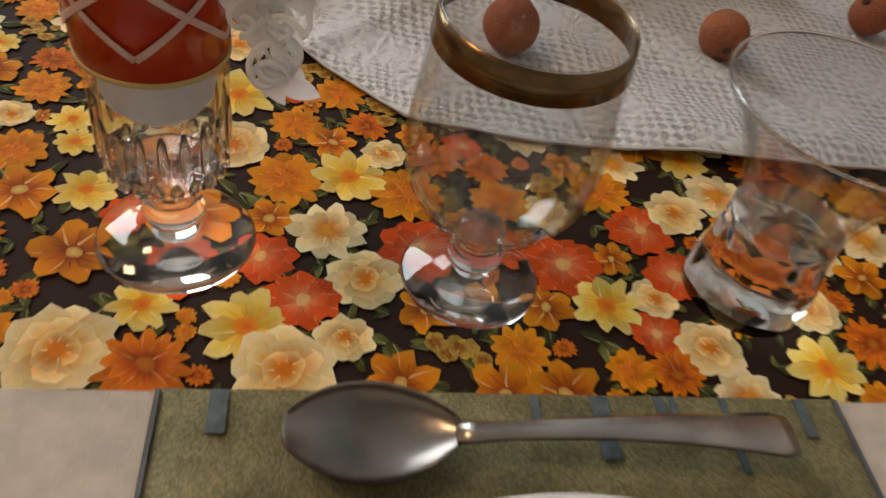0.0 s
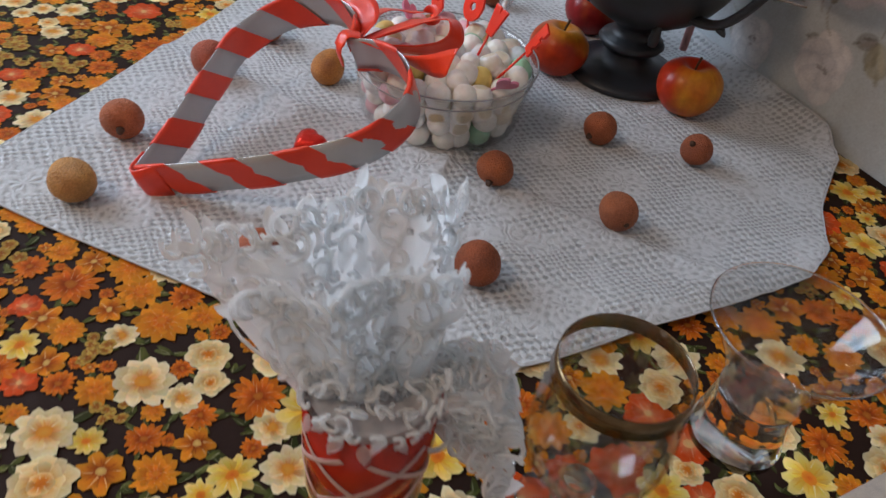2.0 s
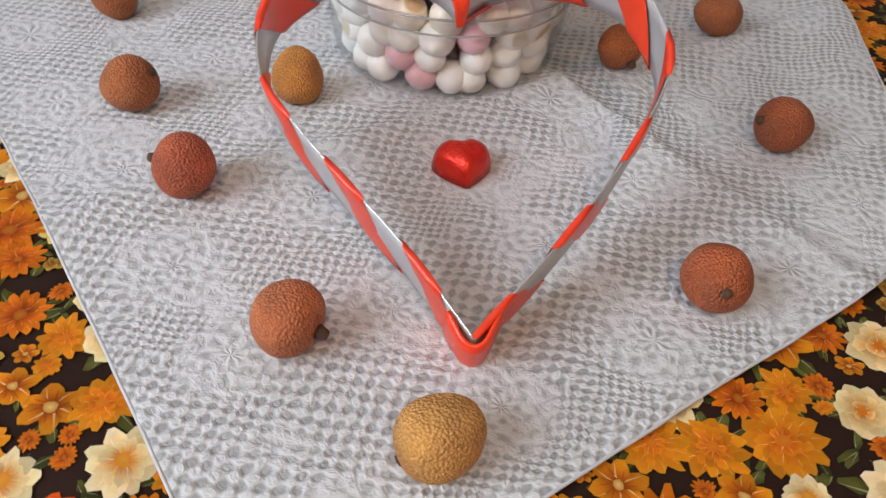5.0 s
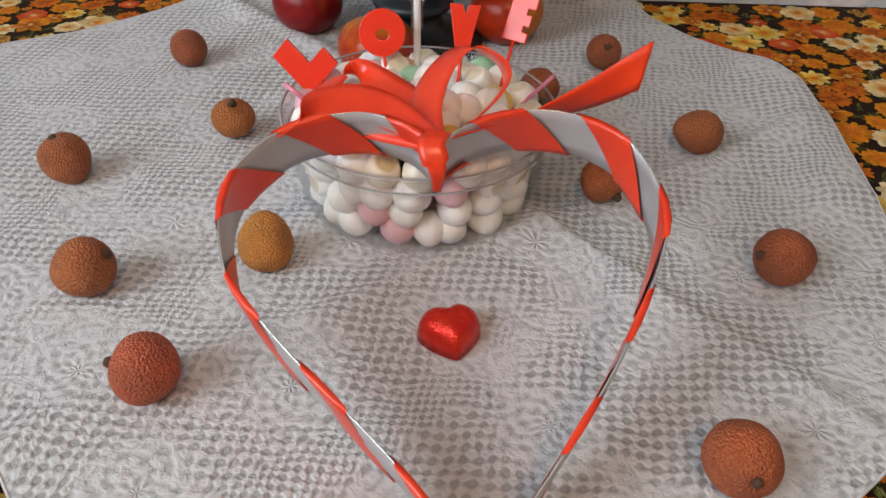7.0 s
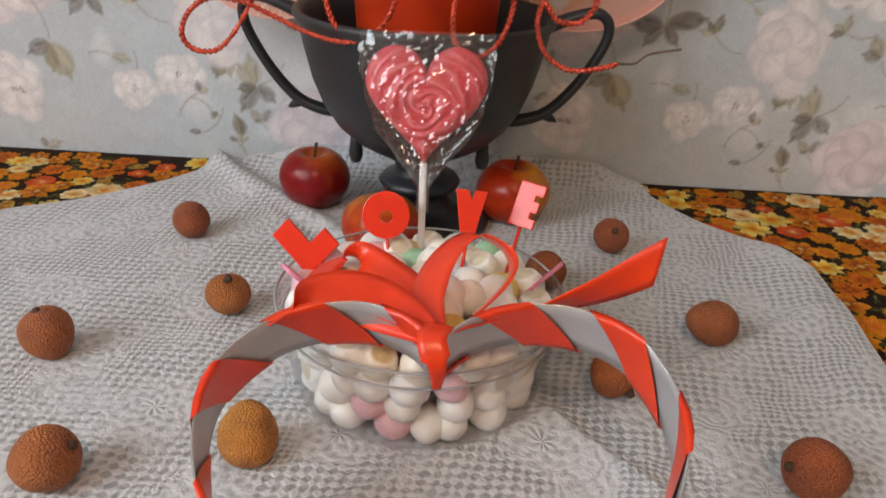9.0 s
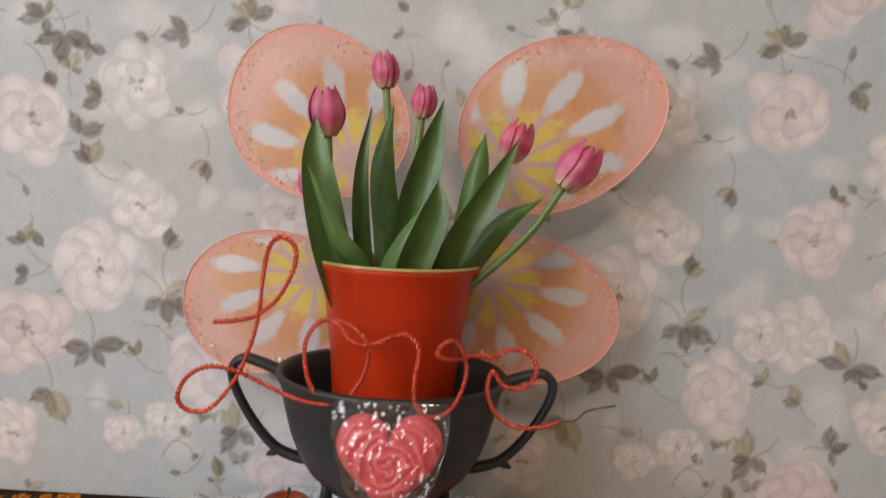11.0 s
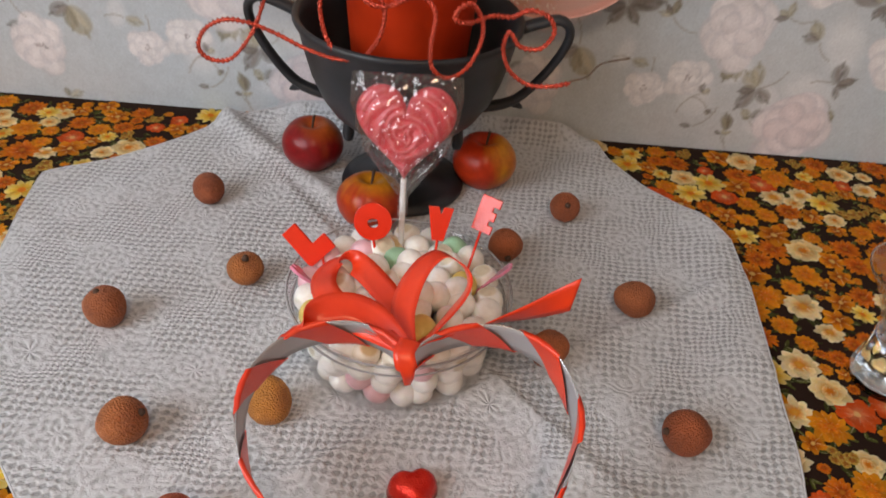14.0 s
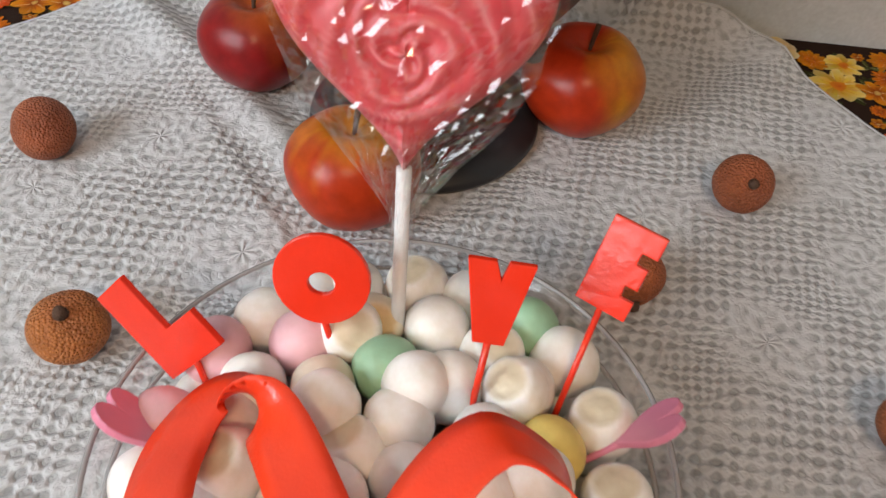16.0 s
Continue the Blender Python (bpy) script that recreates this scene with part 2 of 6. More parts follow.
def film_wrap():
    """Thin crinkled film: mostly see-through, with a sharp gloss."""
    k = Nodes("cellophane", (0.95, 0.95, 0.95), 0.08)
    t = k.tree
    tr, gl, mx = k.add("BsdfTransparent"), k.add("BsdfGlossy"), k.add("MixShader")
    k.set(gl, "Roughness", 0.05)
    lw = k.add("LayerWeight")
    k.set(lw, "Blend", 0.35)
    fr = k.math("MULTIPLY_ADD", (lw, "Facing"), 0.42)
    fr.inputs[2].default_value = 0.085
    t.links.new(fr.outputs[0], mx.inputs[0])
    t.links.new(tr.outputs[0], mx.inputs[1])
    t.links.new(gl.outputs[0], mx.inputs[2])
    t.links.new(mx.outputs[0], t.nodes["Material Output"].inputs["Surface"])
    return k.mat


WRAP = film_wrap()


def thin_plastic():
    """A thin clear wall: see-through, with a plain gloss that grows at grazing angles."""
    k = Nodes("clear_plastic", (0.95, 0.95, 0.95), 0.08)
    t = k.tree
    tr, gl, mx = k.add("BsdfTransparent"), k.add("BsdfGlossy"), k.add("MixShader")
    tr.inputs[0].default_value = (0.97, 0.97, 0.97, 1)
    k.set(gl, "Roughness", 0.06)
    lw = k.add("LayerWeight")
    k.set(lw, "Blend", 0.25)
    fr = k.math("MULTIPLY_ADD", (lw, "Facing"), 0.22)
    fr.inputs[2].default_value = 0.025
    t.links.new(fr.outputs[0], mx.inputs[0])
    t.links.new(tr.outputs[0], mx.inputs[1])
    t.links.new(gl.outputs[0], mx.inputs[2])
    t.links.new(mx.outputs[0], t.nodes["Material Output"].inputs["Surface"])
    return k.mat


TUB = thin_plastic()


def thin_glass():
    """A blown wall: clear, a little grey, with a sharp gloss that grows at its edges."""
    k = Nodes("blown_glass", (0.95, 0.95, 0.95), 0.02)
    t = k.tree
    tr, gl, mx = k.add("BsdfTransparent"), k.add("BsdfGlossy"), k.add("MixShader")
    tr.inputs[0].default_value = (0.93, 0.935, 0.935, 1)
    k.set(gl, "Roughness", 0.02)
    lw = k.add("LayerWeight")
    k.set(lw, "Blend", 0.3)
    edge = k.math("POWER", (lw, "Facing"), 1.6)
    fr = k.math("MULTIPLY_ADD", (edge, 0), 0.42)
    fr.inputs[2].default_value = 0.035
    b = k.add("Bump")
    k.set(b, "Strength", 0.10), k.set(b, "Distance", 0.001)
    k.link(k.noise(60, 2), "Fac", b, "Height")
    k.link(b, "Normal", gl, "Normal")
    t.links.new(fr.outputs[0], mx.inputs[0])
    t.links.new(tr.outputs[0], mx.inputs[1])
    t.links.new(gl.outputs[0], mx.inputs[2])
    t.links.new(mx.outputs[0], t.nodes["Material Output"].inputs["Surface"])
    return k.mat


BLOWN = thin_glass()
SOLID_GLASS = glass("pressed_glass", (0.97, 0.98, 0.98), 0.0, 1.42)


def lace_thread():
    """White stiffened thread that lets light through."""
    k = Nodes("white_lace", (0.90, 0.91, 0.92), 0.4)
    n = k.noise(160, 3)
    k.colour(k.ramp(n, "Fac", [(0.3, (0.92, 0.93, 0.94)), (0.7, (0.97, 0.98, 0.98))]))
    k.bump(n, "Fac", 0.25, 0.0008)
    tl, mx = k.add("BsdfTranslucent"), k.add("MixShader")
    tl.inputs["Color"].default_value = (0.96, 0.97, 0.98, 1)
    mx.inputs[0].default_value = 0.72
    t = k.tree
    t.links.new(k.bsdf.outputs[0], mx.inputs[1])
    t.links.new(tl.outputs[0], mx.inputs[2])
    t.links.new(mx.outputs[0], t.nodes["Material Output"].inputs["Surface"])
    return k.mat


LACE = lace_thread()


def gauze():
    """Printed glittering gauze, partly see-through."""
    k = Nodes("wing_gauze", rough=0.5)
    at = k.add("Attribute", attribute="Col")
    k.colour(at, "Color")
    v = k.voronoi(330, "F1")
    sp = k.ramp(v, "Distance", [(0.10, (1, 1, 1)), (0.16, (0, 0, 0))])
    t = k.tree
    t.links.new(sp.outputs["Color"], k.bsdf.inputs["Metallic"])
    r = k.ramp(v, "Distance", [(0.10, (0.12, 0.12, 0.12)), (0.16, (0.6, 0.6, 0.6))])
    t.links.new(r.outputs["Color"], k.bsdf.inputs["Roughness"])
    k.bump(v, "Color", 0.7, 0.002)
    tr, mx = k.add("BsdfTransparent"), k.add("MixShader")
    t.links.new(at.outputs["Alpha"], mx.inputs[0])
    t.links.new(tr.outputs[0], mx.inputs[1])
    t.links.new(k.bsdf.outputs[0], mx.inputs[2])
    t.links.new(mx.outputs[0], t.nodes["Material Output"].inputs["Surface"])
    return k.mat


GAUZE = gauze()


def coloured(name, rough, bump=0.1, scale=120, **sockets):
    """Colour from the colour attribute with mottling."""
    k = Nodes(name, rough=rough, **sockets)
    at = k.add("Attribute", attribute="Col")
    n = k.noise(scale, 4)
    r = k.ramp(n, "Fac", [(0.25, (0.72, 0.70, 0.68)), (0.7, (1.05, 1.05, 1.05))])
    k.colour(k.mix("MULTIPLY", 1.0, (at, "Color"), (r, "Color")), 2)
    k.bump(n, "Fac", bump, 0.0008)
    return k.mat


APPLE = coloured("apple_skin", 0.30, 0.05, 140, Specular_IOR_Level=0.28)
LEAF = coloured("tulip_leaf", 0.42, 0.1, 60)
PETAL = coloured("tulip_petal", 0.45, 0.08, 70, Subsurface_Weight=0.1)
LOLLY = coloured("pink_candy", 0.35, 0.25, 90, Subsurface_Weight=0.1)


# ---- mesh helpers ----
def part(name, bm, material, parent=None, label="", smooth=True, recalc=True):
    """Links a bmesh as one mesh object, under a thing or a part."""
    if recalc:
        bmesh.ops.recalc_face_normals(bm, faces=bm.faces)
    me = bpy.data.meshes.new(name)
    bm.to_mesh(me)
    bm.free()
    return mesh_part(name, me, material, parent, label, smooth)


def mesh_part(name, me, material, parent=None, label="", smooth=True):
    me.materials.append(material)
    if smooth:
        me.shade_smooth()
    ob = new(name, me)
    if parent:
        ob.parent = parent
    if label:
        ob["label"] = label
    return ob


def thing(name, m, label, category, group="", kind=""):
    ob = new(name)
    ob.empty_display_size = 0.02
    ob.matrix_world = m
    return tagged(ob, label, category, group, kind)


def lathe(profile, segs=48, bm=None, m=None):
    """Turns (radius, height) pairs about z."""
    bm = bm or bmesh.new()
    rings = []
    for r, z in profile:
        if r < 1e-6:
            rings.append([bm.verts.new((0, 0, z))])
        else:
            rings.append([bm.verts.new((r * math.cos(2 * math.pi * i / segs), r * math.sin(2 * math.pi * i / segs), z)) for i in range(segs)])
    for a, b in zip(rings, rings[1:]):
        for i in range(segs):
            j = (i + 1) % segs
            if len(a) == 1 and len(b) == 1:
                continue
            if len(a) == 1:
                bm.faces.new((a[0], b[j], b[i]))
            elif len(b) == 1:
                bm.faces.new((a[i], a[j], b[0]))
            else:
                bm.faces.new((a[i], a[j], b[j], b[i]))
    if m is not None:
        bm.transform(m)
    return bm


def spline(points, n, closed=False):
    """Catmull-Rom through points, n samples a span."""
    p = [Vector(q) for q in points]
    k = len(p)
    out = []
    for i in range(k if closed else k - 1):
        if closed:
            a, b, c, d = p[i - 1], p[i], p[(i + 1) % k], p[(i + 2) % k]
        else:
            b, c = p[i], p[i + 1]
            a = p[i - 1] if i else b * 2 - c
            d = p[i + 2] if i + 2 < k else c * 2 - b
        for s in range(n):
            t = s / n
            out.append(0.5 * (2 * b + (c - a) * t + (2 * a - 5 * b + 4 * c - d) * t * t + (3 * b - a - 3 * c + d) * t ** 3))
    if not closed:
        out.append(p[-1])
    return out


def tube(points, radius, segs=8, bm=None, closed=False):
    """A round tube along points; radius is a number or a function of 0..1."""
    bm = bm or bmesh.new()
    rings, up = [], None
    n = len(points)
    for i, p in enumerate(points):
        a, b = (points[i - 1], points[(i + 1) % n]) if closed else (points[max(i - 1, 0)], points[min(i + 1, n - 1)])
        d = (b - a).normalized()
        if up is None:
            up = d.orthogonal().normalized()
        up = (up - d * up.dot(d)).normalized()
        side = d.cross(up)
        r = radius(i / (n - 1)) if callable(radius) else radius
        rings.append([bm.verts.new(p + (up * math.cos(2 * math.pi * k / segs) + side * math.sin(2 * math.pi * k / segs)) * r) for k in range(segs)])
    pairs = list(zip(rings, rings[1:])) + ([(rings[-1], rings[0])] if closed else [])
    for a, b in pairs:
        for k in range(segs):
            j = (k + 1) % segs
            bm.faces.new((a[k], a[j], b[j], b[k]))
    if not closed:
        bm.faces.new(rings[0]), bm.faces.new(rings[-1])
    return bm


def strip(points, sides, half, thick=0.0005, bm=None, skew=0.0):
    """A flat ribbon along points; sides gives its width's direction at each."""
    bm = bm or bmesh.new()
    rows = []
    n = len(points)
    for i, (p, s) in enumerate(zip(points, sides)):
        d = (points[min(i + 1, n - 1)] - points[max(i - 1, 0)]).normalized()
        s = (s - d * s.dot(d)).normalized()
        nrm = d.cross(s)
        h = half(i / (n - 1)) if callable(half) else half
        row = []
        slant = skew * max(0.0, (i / (n - 1) - 0.6) / 0.4)
        for sgn in (1, -1):
            for w in ((-1, -0.5, 0, 0.5, 1) if sgn > 0 else (1, 0.5, 0, -0.5, -1)):
                bow = nrm * (0.06 * h * (1 - w * w))
                row.append(bm.verts.new(p + s * (w * h) + nrm * (sgn * thick / 2) + bow + d * (w * h * slant)))
        rows.append(row)
    for a, b in zip(rows, rows[1:]):
        for k in range(10):
            j = (k + 1) % 10
            bm.faces.new((a[k], a[j], b[j], b[k]))
    bm.faces.new(rows[0]), bm.faces.new(rows[-1])
    return bm


def box(sx, sy, sz, m=None, bevel=0.0, bm=None):
    b = bmesh.new()
    bmesh.ops.create_cube(b, size=1, matrix=Matrix.Diagonal((sx, sy, sz, 1)))
    if bevel:
        bmesh.ops.bevel(b, geom=b.edges[:], offset=bevel, segments=2, affect="EDGES", profile=0.6)
    if m is not None:
        b.transform(m)
    if bm is None:
        return b
    me = bpy.data.meshes.new("tmp")
    b.to_mesh(me)
    b.free()
    bm.from_mesh(me)
    bpy.data.meshes.remove(me)
    return bm


def prism(outline, thick, bevel=0.0, holes=()):
    """A flat plate cut to an outline in x and z, thick along y."""
    bm = bmesh.new()
    edges = []
    for loop in (outline, *holes):
        vs = [bm.verts.new((x, 0, z)) for x, z in loop]
        edges += [bm.edges.new((vs[i - 1], vs[i])) for i in range(len(vs))]
    bmesh.ops.triangle_fill(bm, use_beauty=True, use_dissolve=False, edges=edges, normal=(0, -1, 0))
    ext = bmesh.ops.extrude_face_region(bm, geom=bm.faces[:])
    for v in ext["geom"]:
        if isinstance(v, bmesh.types.BMVert):
            v.co.y += thick
    bmesh.ops.translate(bm, verts=bm.verts, vec=(0, -thick / 2, 0))
    bmesh.ops.recalc_face_normals(bm, faces=bm.faces)
    if bevel:
        sharp = [e for e in bm.edges if len(e.link_faces) == 2 and e.calc_face_angle(0) > 0.9]
        bmesh.ops.bevel(bm, geom=sharp, offset=bevel, segments=2, affect="EDGES", profile=0.6)
    return bm


def paint(bm, fn):
    """Fills the colour attribute Col from a function of each vertex."""
    lay = bm.verts.layers.float_color.get("Col") or bm.verts.layers.float_color.new("Col")
    for v in bm.verts:
        c = fn(v.co)
        v[lay] = (*c, 1.0) if len(c) == 3 else c
    return bm


def mixc(a, b, t):
    t = max(0.0, min(1.0, t))
    return tuple(x + (y - x) * t for x, y in zip(a, b))


class Print:
    """Gathers flat printed petals and leaves into one mesh; layers keep overlapping ones apart."""

    def __init__(self, place, seed, vary=0.14, strokes=False):
        self.vary, self.strokes = vary, strokes
        self.v, self.f, self.c, self.place, self.rng, self.n = [], [], [], place, random.Random(seed), 0

    def petal(self, cx, cy, ang, r0, length, width, cin, cmid, cout, z, blunt=0.75):
        rr = self.rng
        ca, sa = math.cos(ang), math.sin(ang)
        j = lambda s: 1 + rr.uniform(-s, s)
        pts = [(r0, -0.18 * width), (r0, 0.18 * width), (r0 + 0.4 * length, 0.46 * width * j(0.15)), (r0 + 0.75 * length, 0.5 * blunt * width * j(0.2)),
               (r0 + length * j(0.08), 0.16 * width), (r0 + length * j(0.08), -0.16 * width), (r0 + 0.75 * length, -0.5 * blunt * width * j(0.2)), (r0 + 0.4 * length, -0.46 * width * j(0.15)), (r0 + 0.5 * length, 0)]
        b = len(self.v)
        shade = rr.uniform(1 - self.vary, 1.08)
        for i, (x, y) in enumerate(pts):
            self.v.append(self.place(cx + x * ca - y * sa, cy + x * sa + y * ca, z))
            c = cin if i < 2 else cmid if i == 8 else mixc(cout, cin, 0.6 if self.strokes else 0.5) if i in (2, 7) else mixc(cout, cmid, 0.25) if i in (3, 6) else cout
            self.c.append((*(min(1, q * shade * rr.uniform(0.93, 1.05)) for q in c), 1))
        for i in range(8):
            self.f.append((b + 8, b + i, b + (i + 1) % 8))
        if not self.strokes:
            return
        for off, tone, reach in ((-0.12, mixc(cin, cmid, 0.25), 0.66), (0.15, mixc(cout, (0.9, 0.8, 0.5), 0.3), 0.92)):
            q = len(self.v)
            y0, y1 = off * width, (off * 1.6 + rr.uniform(-0.05, 0.05)) * width
            for x, y in ((r0 + 0.12 * length, y0 - 0.05 * width), (r0 + 0.12 * length, y0 + 0.05 * width), (r0 + reach * length * j(0.1), y1)):
                self.v.append(self.place(cx + x * ca - y * sa, cy + x * sa + y * ca, z + 0.8e-6))
                self.c.append((*(c * shade for c in tone), 1))
            self.f.append((q, q + 1, q + 2))

    def disc(self, cx, cy, r, cin, cout, z, n=10, rough=0.12):
        b = len(self.v)
        self.v.append(self.place(cx, cy, z))
        self.c.append((*cin, 1))
        for i in range(n):
            q = r * (1 + self.rng.uniform(-rough, rough))
            a = 2 * math.pi * i / n
            self.v.append(self.place(cx + q * math.cos(a), cy + q * math.sin(a), z))
            self.c.append((*cout, 1))
        for i in range(n):
            self.f.append((b, b + 1 + i, b + 1 + (i + 1) % n))

    def line(self, pts, w, col, z):
        b = len(self.v)
        for i, (x, y) in enumerate(pts):
            x0, y0 = pts[max(i - 1, 0)]
            x1, y1 = pts[min(i + 1, len(pts) - 1)]
            d = math.hypot(x1 - x0, y1 - y0) or 1
            nx, ny = -(y1 - y0) / d * w / 2, (x1 - x0) / d * w / 2
            self.v += [self.place(x + nx, y + ny, z), self.place(x - nx, y - ny, z)]
            self.c += [(*col, 1)] * 2
        for i in range(len(pts) - 1):
            self.f.append((b + 2 * i, b + 2 * i + 1, b + 2 * i + 3, b + 2 * i + 2))

    def bloom(self, cx, cy, R, petals, rows, cin, cmid, cout, core, z, width=1.0, core_r=0.22, blunt=0.75):
        a0 = self.rng.uniform(0, 6.28)
        step = 0
        for row in range(rows):
            s = 1 - 0.30 * row
            n = max(5, petals - row)
            for i in range(n):
                a = a0 + row * 0.4 + 2 * math.pi * (i + self.rng.uniform(-0.12, 0.12)) / n
                self.petal(cx, cy, a, 0.12 * R, (s - 0.12) * R * self.rng.uniform(0.9, 1.06), 2 * math.pi * s * R / n * width * 0.9, cin, mixc(cmid, cin, 0.25 * row), mixc(cout, cmid, 0.3 * row), z + 1.5e-6 * step, blunt)
                step += 1
        self.disc(cx, cy, core_r * R, core, mixc(core, cin, 0.5), z + 1.5e-6 * step + 2e-6, 9)

    def mesh(self, name):
        me = bpy.data.meshes.new(name)
        me.from_pydata(self.v, [], self.f)
        at = me.color_attributes.new("Col", "FLOAT_COLOR", "POINT")
        at.data.foreach_set("color", np.array(self.c, dtype=np.float32).ravel())
        me.update()
        return me


def scatter(rng, x0, x1, y0, y1, gap, tries, taken, close=0.86):
    """Random places at least gap + their own radius from those taken: (x, y, r)."""
    out = []
    cell = 0.06
    grid = {}
    for x, y, r in taken:
        grid.setdefault((int(x // cell), int(y // cell)), []).append((x, y, r))
    for _ in range(tries):
        x, y, r = rng.uniform(x0, x1), rng.uniform(y0, y1), gap()
        gx, gy = int(x // cell), int(y // cell)
        if all((x - a) ** 2 + (y - b) ** 2 > (close * (r + q)) ** 2 for i in (-1, 0, 1) for j in (-1, 0, 1) for a, b, q in grid.get((gx + i, gy + j), ())):
            grid.setdefault((gx, gy), []).append((x, y, r))
            out.append((x, y, r))
    return out


# ---- the room ----
RX0, RX1, RY0, RY1, RZ0, RZ1 = -1.35, 1.7, -2.3, 0.454, -0.74, 1.76


def slab(name, x0, x1, y0, y1, z0, z1, material, parent=None):
    ob = part(name, box(x1 - x0, y1 - y0, z1 - z0, pose((x0 + x1) / 2, (y0 + y1) / 2, (z0 + z1) / 2)), material, parent, smooth=False)
    return ob


tagged(slab("floor", RX0 - 0.1, RX1 + 0.1, RY0 - 0.1, RY1 + 0.1, RZ0 - 0.1, RZ0, FLOOR_M), "dark grey floor below the table", "floor", kind="structure")
tagged(slab("ceiling", RX0 - 0.1, RX1 + 0.1, RY0 - 0.1, RY1 + 0.1, RZ1, RZ1 + 0.1, CEILING_M), "plain white ceiling", "ceiling", kind="structure")
tagged(slab("wall_south", RX0 - 0.1, RX1 + 0.1, RY0 - 0.1, RY0, RZ0, RZ1, PLASTER), "plain cream wall", "wall", kind="structure")
tagged(slab("wall_east", RX1, RX1 + 0.1, RY0, RY1, RZ0, RZ1, PLASTER), "plain cream wall", "wall", kind="structure")

# the window wall: four pieces round the opening
WY0, WY1, WZ0, WZ1 = -1.70, -0.40, 0.48, 1.64
wall_west = thing("wall_west", pose(0, 0, 0), "plain cream wall with a window opening", "wall", kind="structure")
slab("wall_below", RX0 - 0.1, RX0, RY0, RY1, RZ0, WZ0, PLASTER, wall_west)
slab("wall_above", RX0 - 0.1, RX0, RY0, RY1, WZ1, RZ1, PLASTER, wall_west)
slab("wall_side", RX0 - 0.1, RX0, RY0, WY0, WZ0, WZ1, PLASTER, wall_west)
slab("wall_side", RX0 - 0.1, RX0, WY1, RY1, WZ0, WZ1, PLASTER, wall_west)
window = thing("window_1", pose(RX0 - 0.05, (WY0 + WY1) / 2, WZ0), "white framed window that lets in daylight", "window", kind="structure")
wh, ww = WZ1 - WZ0, WY1 - WY0
fr = box(0.05, 0.05, wh, pose(0, -ww / 2 + 0.025, wh / 2))
for cy, cz, sy, sz in ((ww / 2 - 0.025, wh / 2, 0.05, wh), (0, 0.025, ww - 0.1, 0.05), (0, wh - 0.025, ww - 0.1, 0.05), (0, wh / 2, 0.06, wh - 0.1)):
    box(0.05, sy, sz, pose(0, cy, cz), bm=fr)
part("window_frame", fr, FRAME_M, window, smooth=False)
for cy in (-ww / 4, ww / 4):
    pane = part("pane", box(0.006, ww / 2 - 0.08, wh - 0.1, pose(0, cy, wh / 2)), PANE_GLASS, window, smooth=False)
    pane.visible_shadow = False

# the papered wall: slab, ground colour and print
tagged(slab("wall_north", RX0 - 0.1, RX1 + 0.1, RY1 + 0.002, RY1 + 0.12, RZ0, RZ1, PLASTER), "wall behind the paper", "wall", kind="structure")
GROUND = (0.555, 0.625, 0.665)
paper = thing("wallpaper", pose(0, 0, 0), "pale blue wallpaper with faded peonies and grey leaves", "wallpaper", kind="structure")
bm = bmesh.new()
bmesh.ops.create_grid(bm, x_segments=60, y_segments=60, size=0.5, matrix=pose(0, RY1, 0.51, 90, 0, 0) @ Matrix.Diagonal((RX1 - RX0, RZ1 - RZ0, 1, 1)))
bm.transform(pose((RX0 + RX1) / 2, 0, 0))
paint(bm, lambda p: GROUND)
part("paper_sheet", bm, WALL_PRINT, paper, recalc=False)

# the paper's print repeats sideways and upwards: blooms (x, z, radius, blush) and sprays of leaves (x, z, heading, size)
REPEAT_X, REPEAT_Z = 0.51, 0.50
BLOOMS = [(-0.335, 0.228, 0.047, 0.2), (-0.403, 0.164, 0.048, 0.9), (-0.416, 0.058, 0.032, 0.3), (-0.305, 0.066, 0.021, 0.1), (-0.263, 0.080, 0.022, 0.0), (-0.150, 0.200, 0.034, 0.2), (-0.190, 0.196, 0.028, 0.1), (-0.226, 0.137, 0.040, 0.4), (-0.140, 0.035, 0.046, 0.9),
          (-0.146, 0.290, 0.042, 0.8), (-0.290, 0.292, 0.034, 0.1), (-0.060, 0.110, 0.034, 0.2), (-0.040, 0.230, 0.040, 0.5), (0.030, 0.175, 0.026, 0.1), (0.010, 0.045, 0.030, 0.2), (-0.400, 0.370, 0.044, 0.6), (-0.300, 0.410, 0.038, 0.1), (-0.180, 0.410, 0.044, 0.7), (-0.070, 0.370, 0.032, 0.2)]
SPRAYS = [(-0.339, 0.150, 250, 0.034), (-0.268, 0.203, 285, 0.030), (-0.265, 0.251, 60, 0.020), (-0.404, 0.250, 110, 0.022), (-0.378, 0.105, 265, 0.030), (-0.190, 0.075, 190, 0.028), (-0.113, 0.085, 330, 0.022), (-0.245, 0.064, 20, 0.018), (-0.245, 0.026, 200, 0.020), (-0.207, 0.024, 80, 0.018), (-0.436, 0.111, 90, 0.018),
          (-0.145, 0.130, 100, 0.018), (-0.182, 0.150, 150, 0.018), (-0.100, 0.170, 240, 0.028), (-0.010, 0.140, 300, 0.024), (0.030, 0.110, 220, 0.024), (-0.010, 0.290, 30, 0.026), (-0.230, 0.340, 250, 0.030), (-0.340, 0.330, 120, 0.024), (-0.120, 0.440, 300, 0.028), (0.020, 0.400, 60, 0.026), (-0.250, 0.460, 200, 0.024), (-0.370, 0.455, 270, 0.026)]


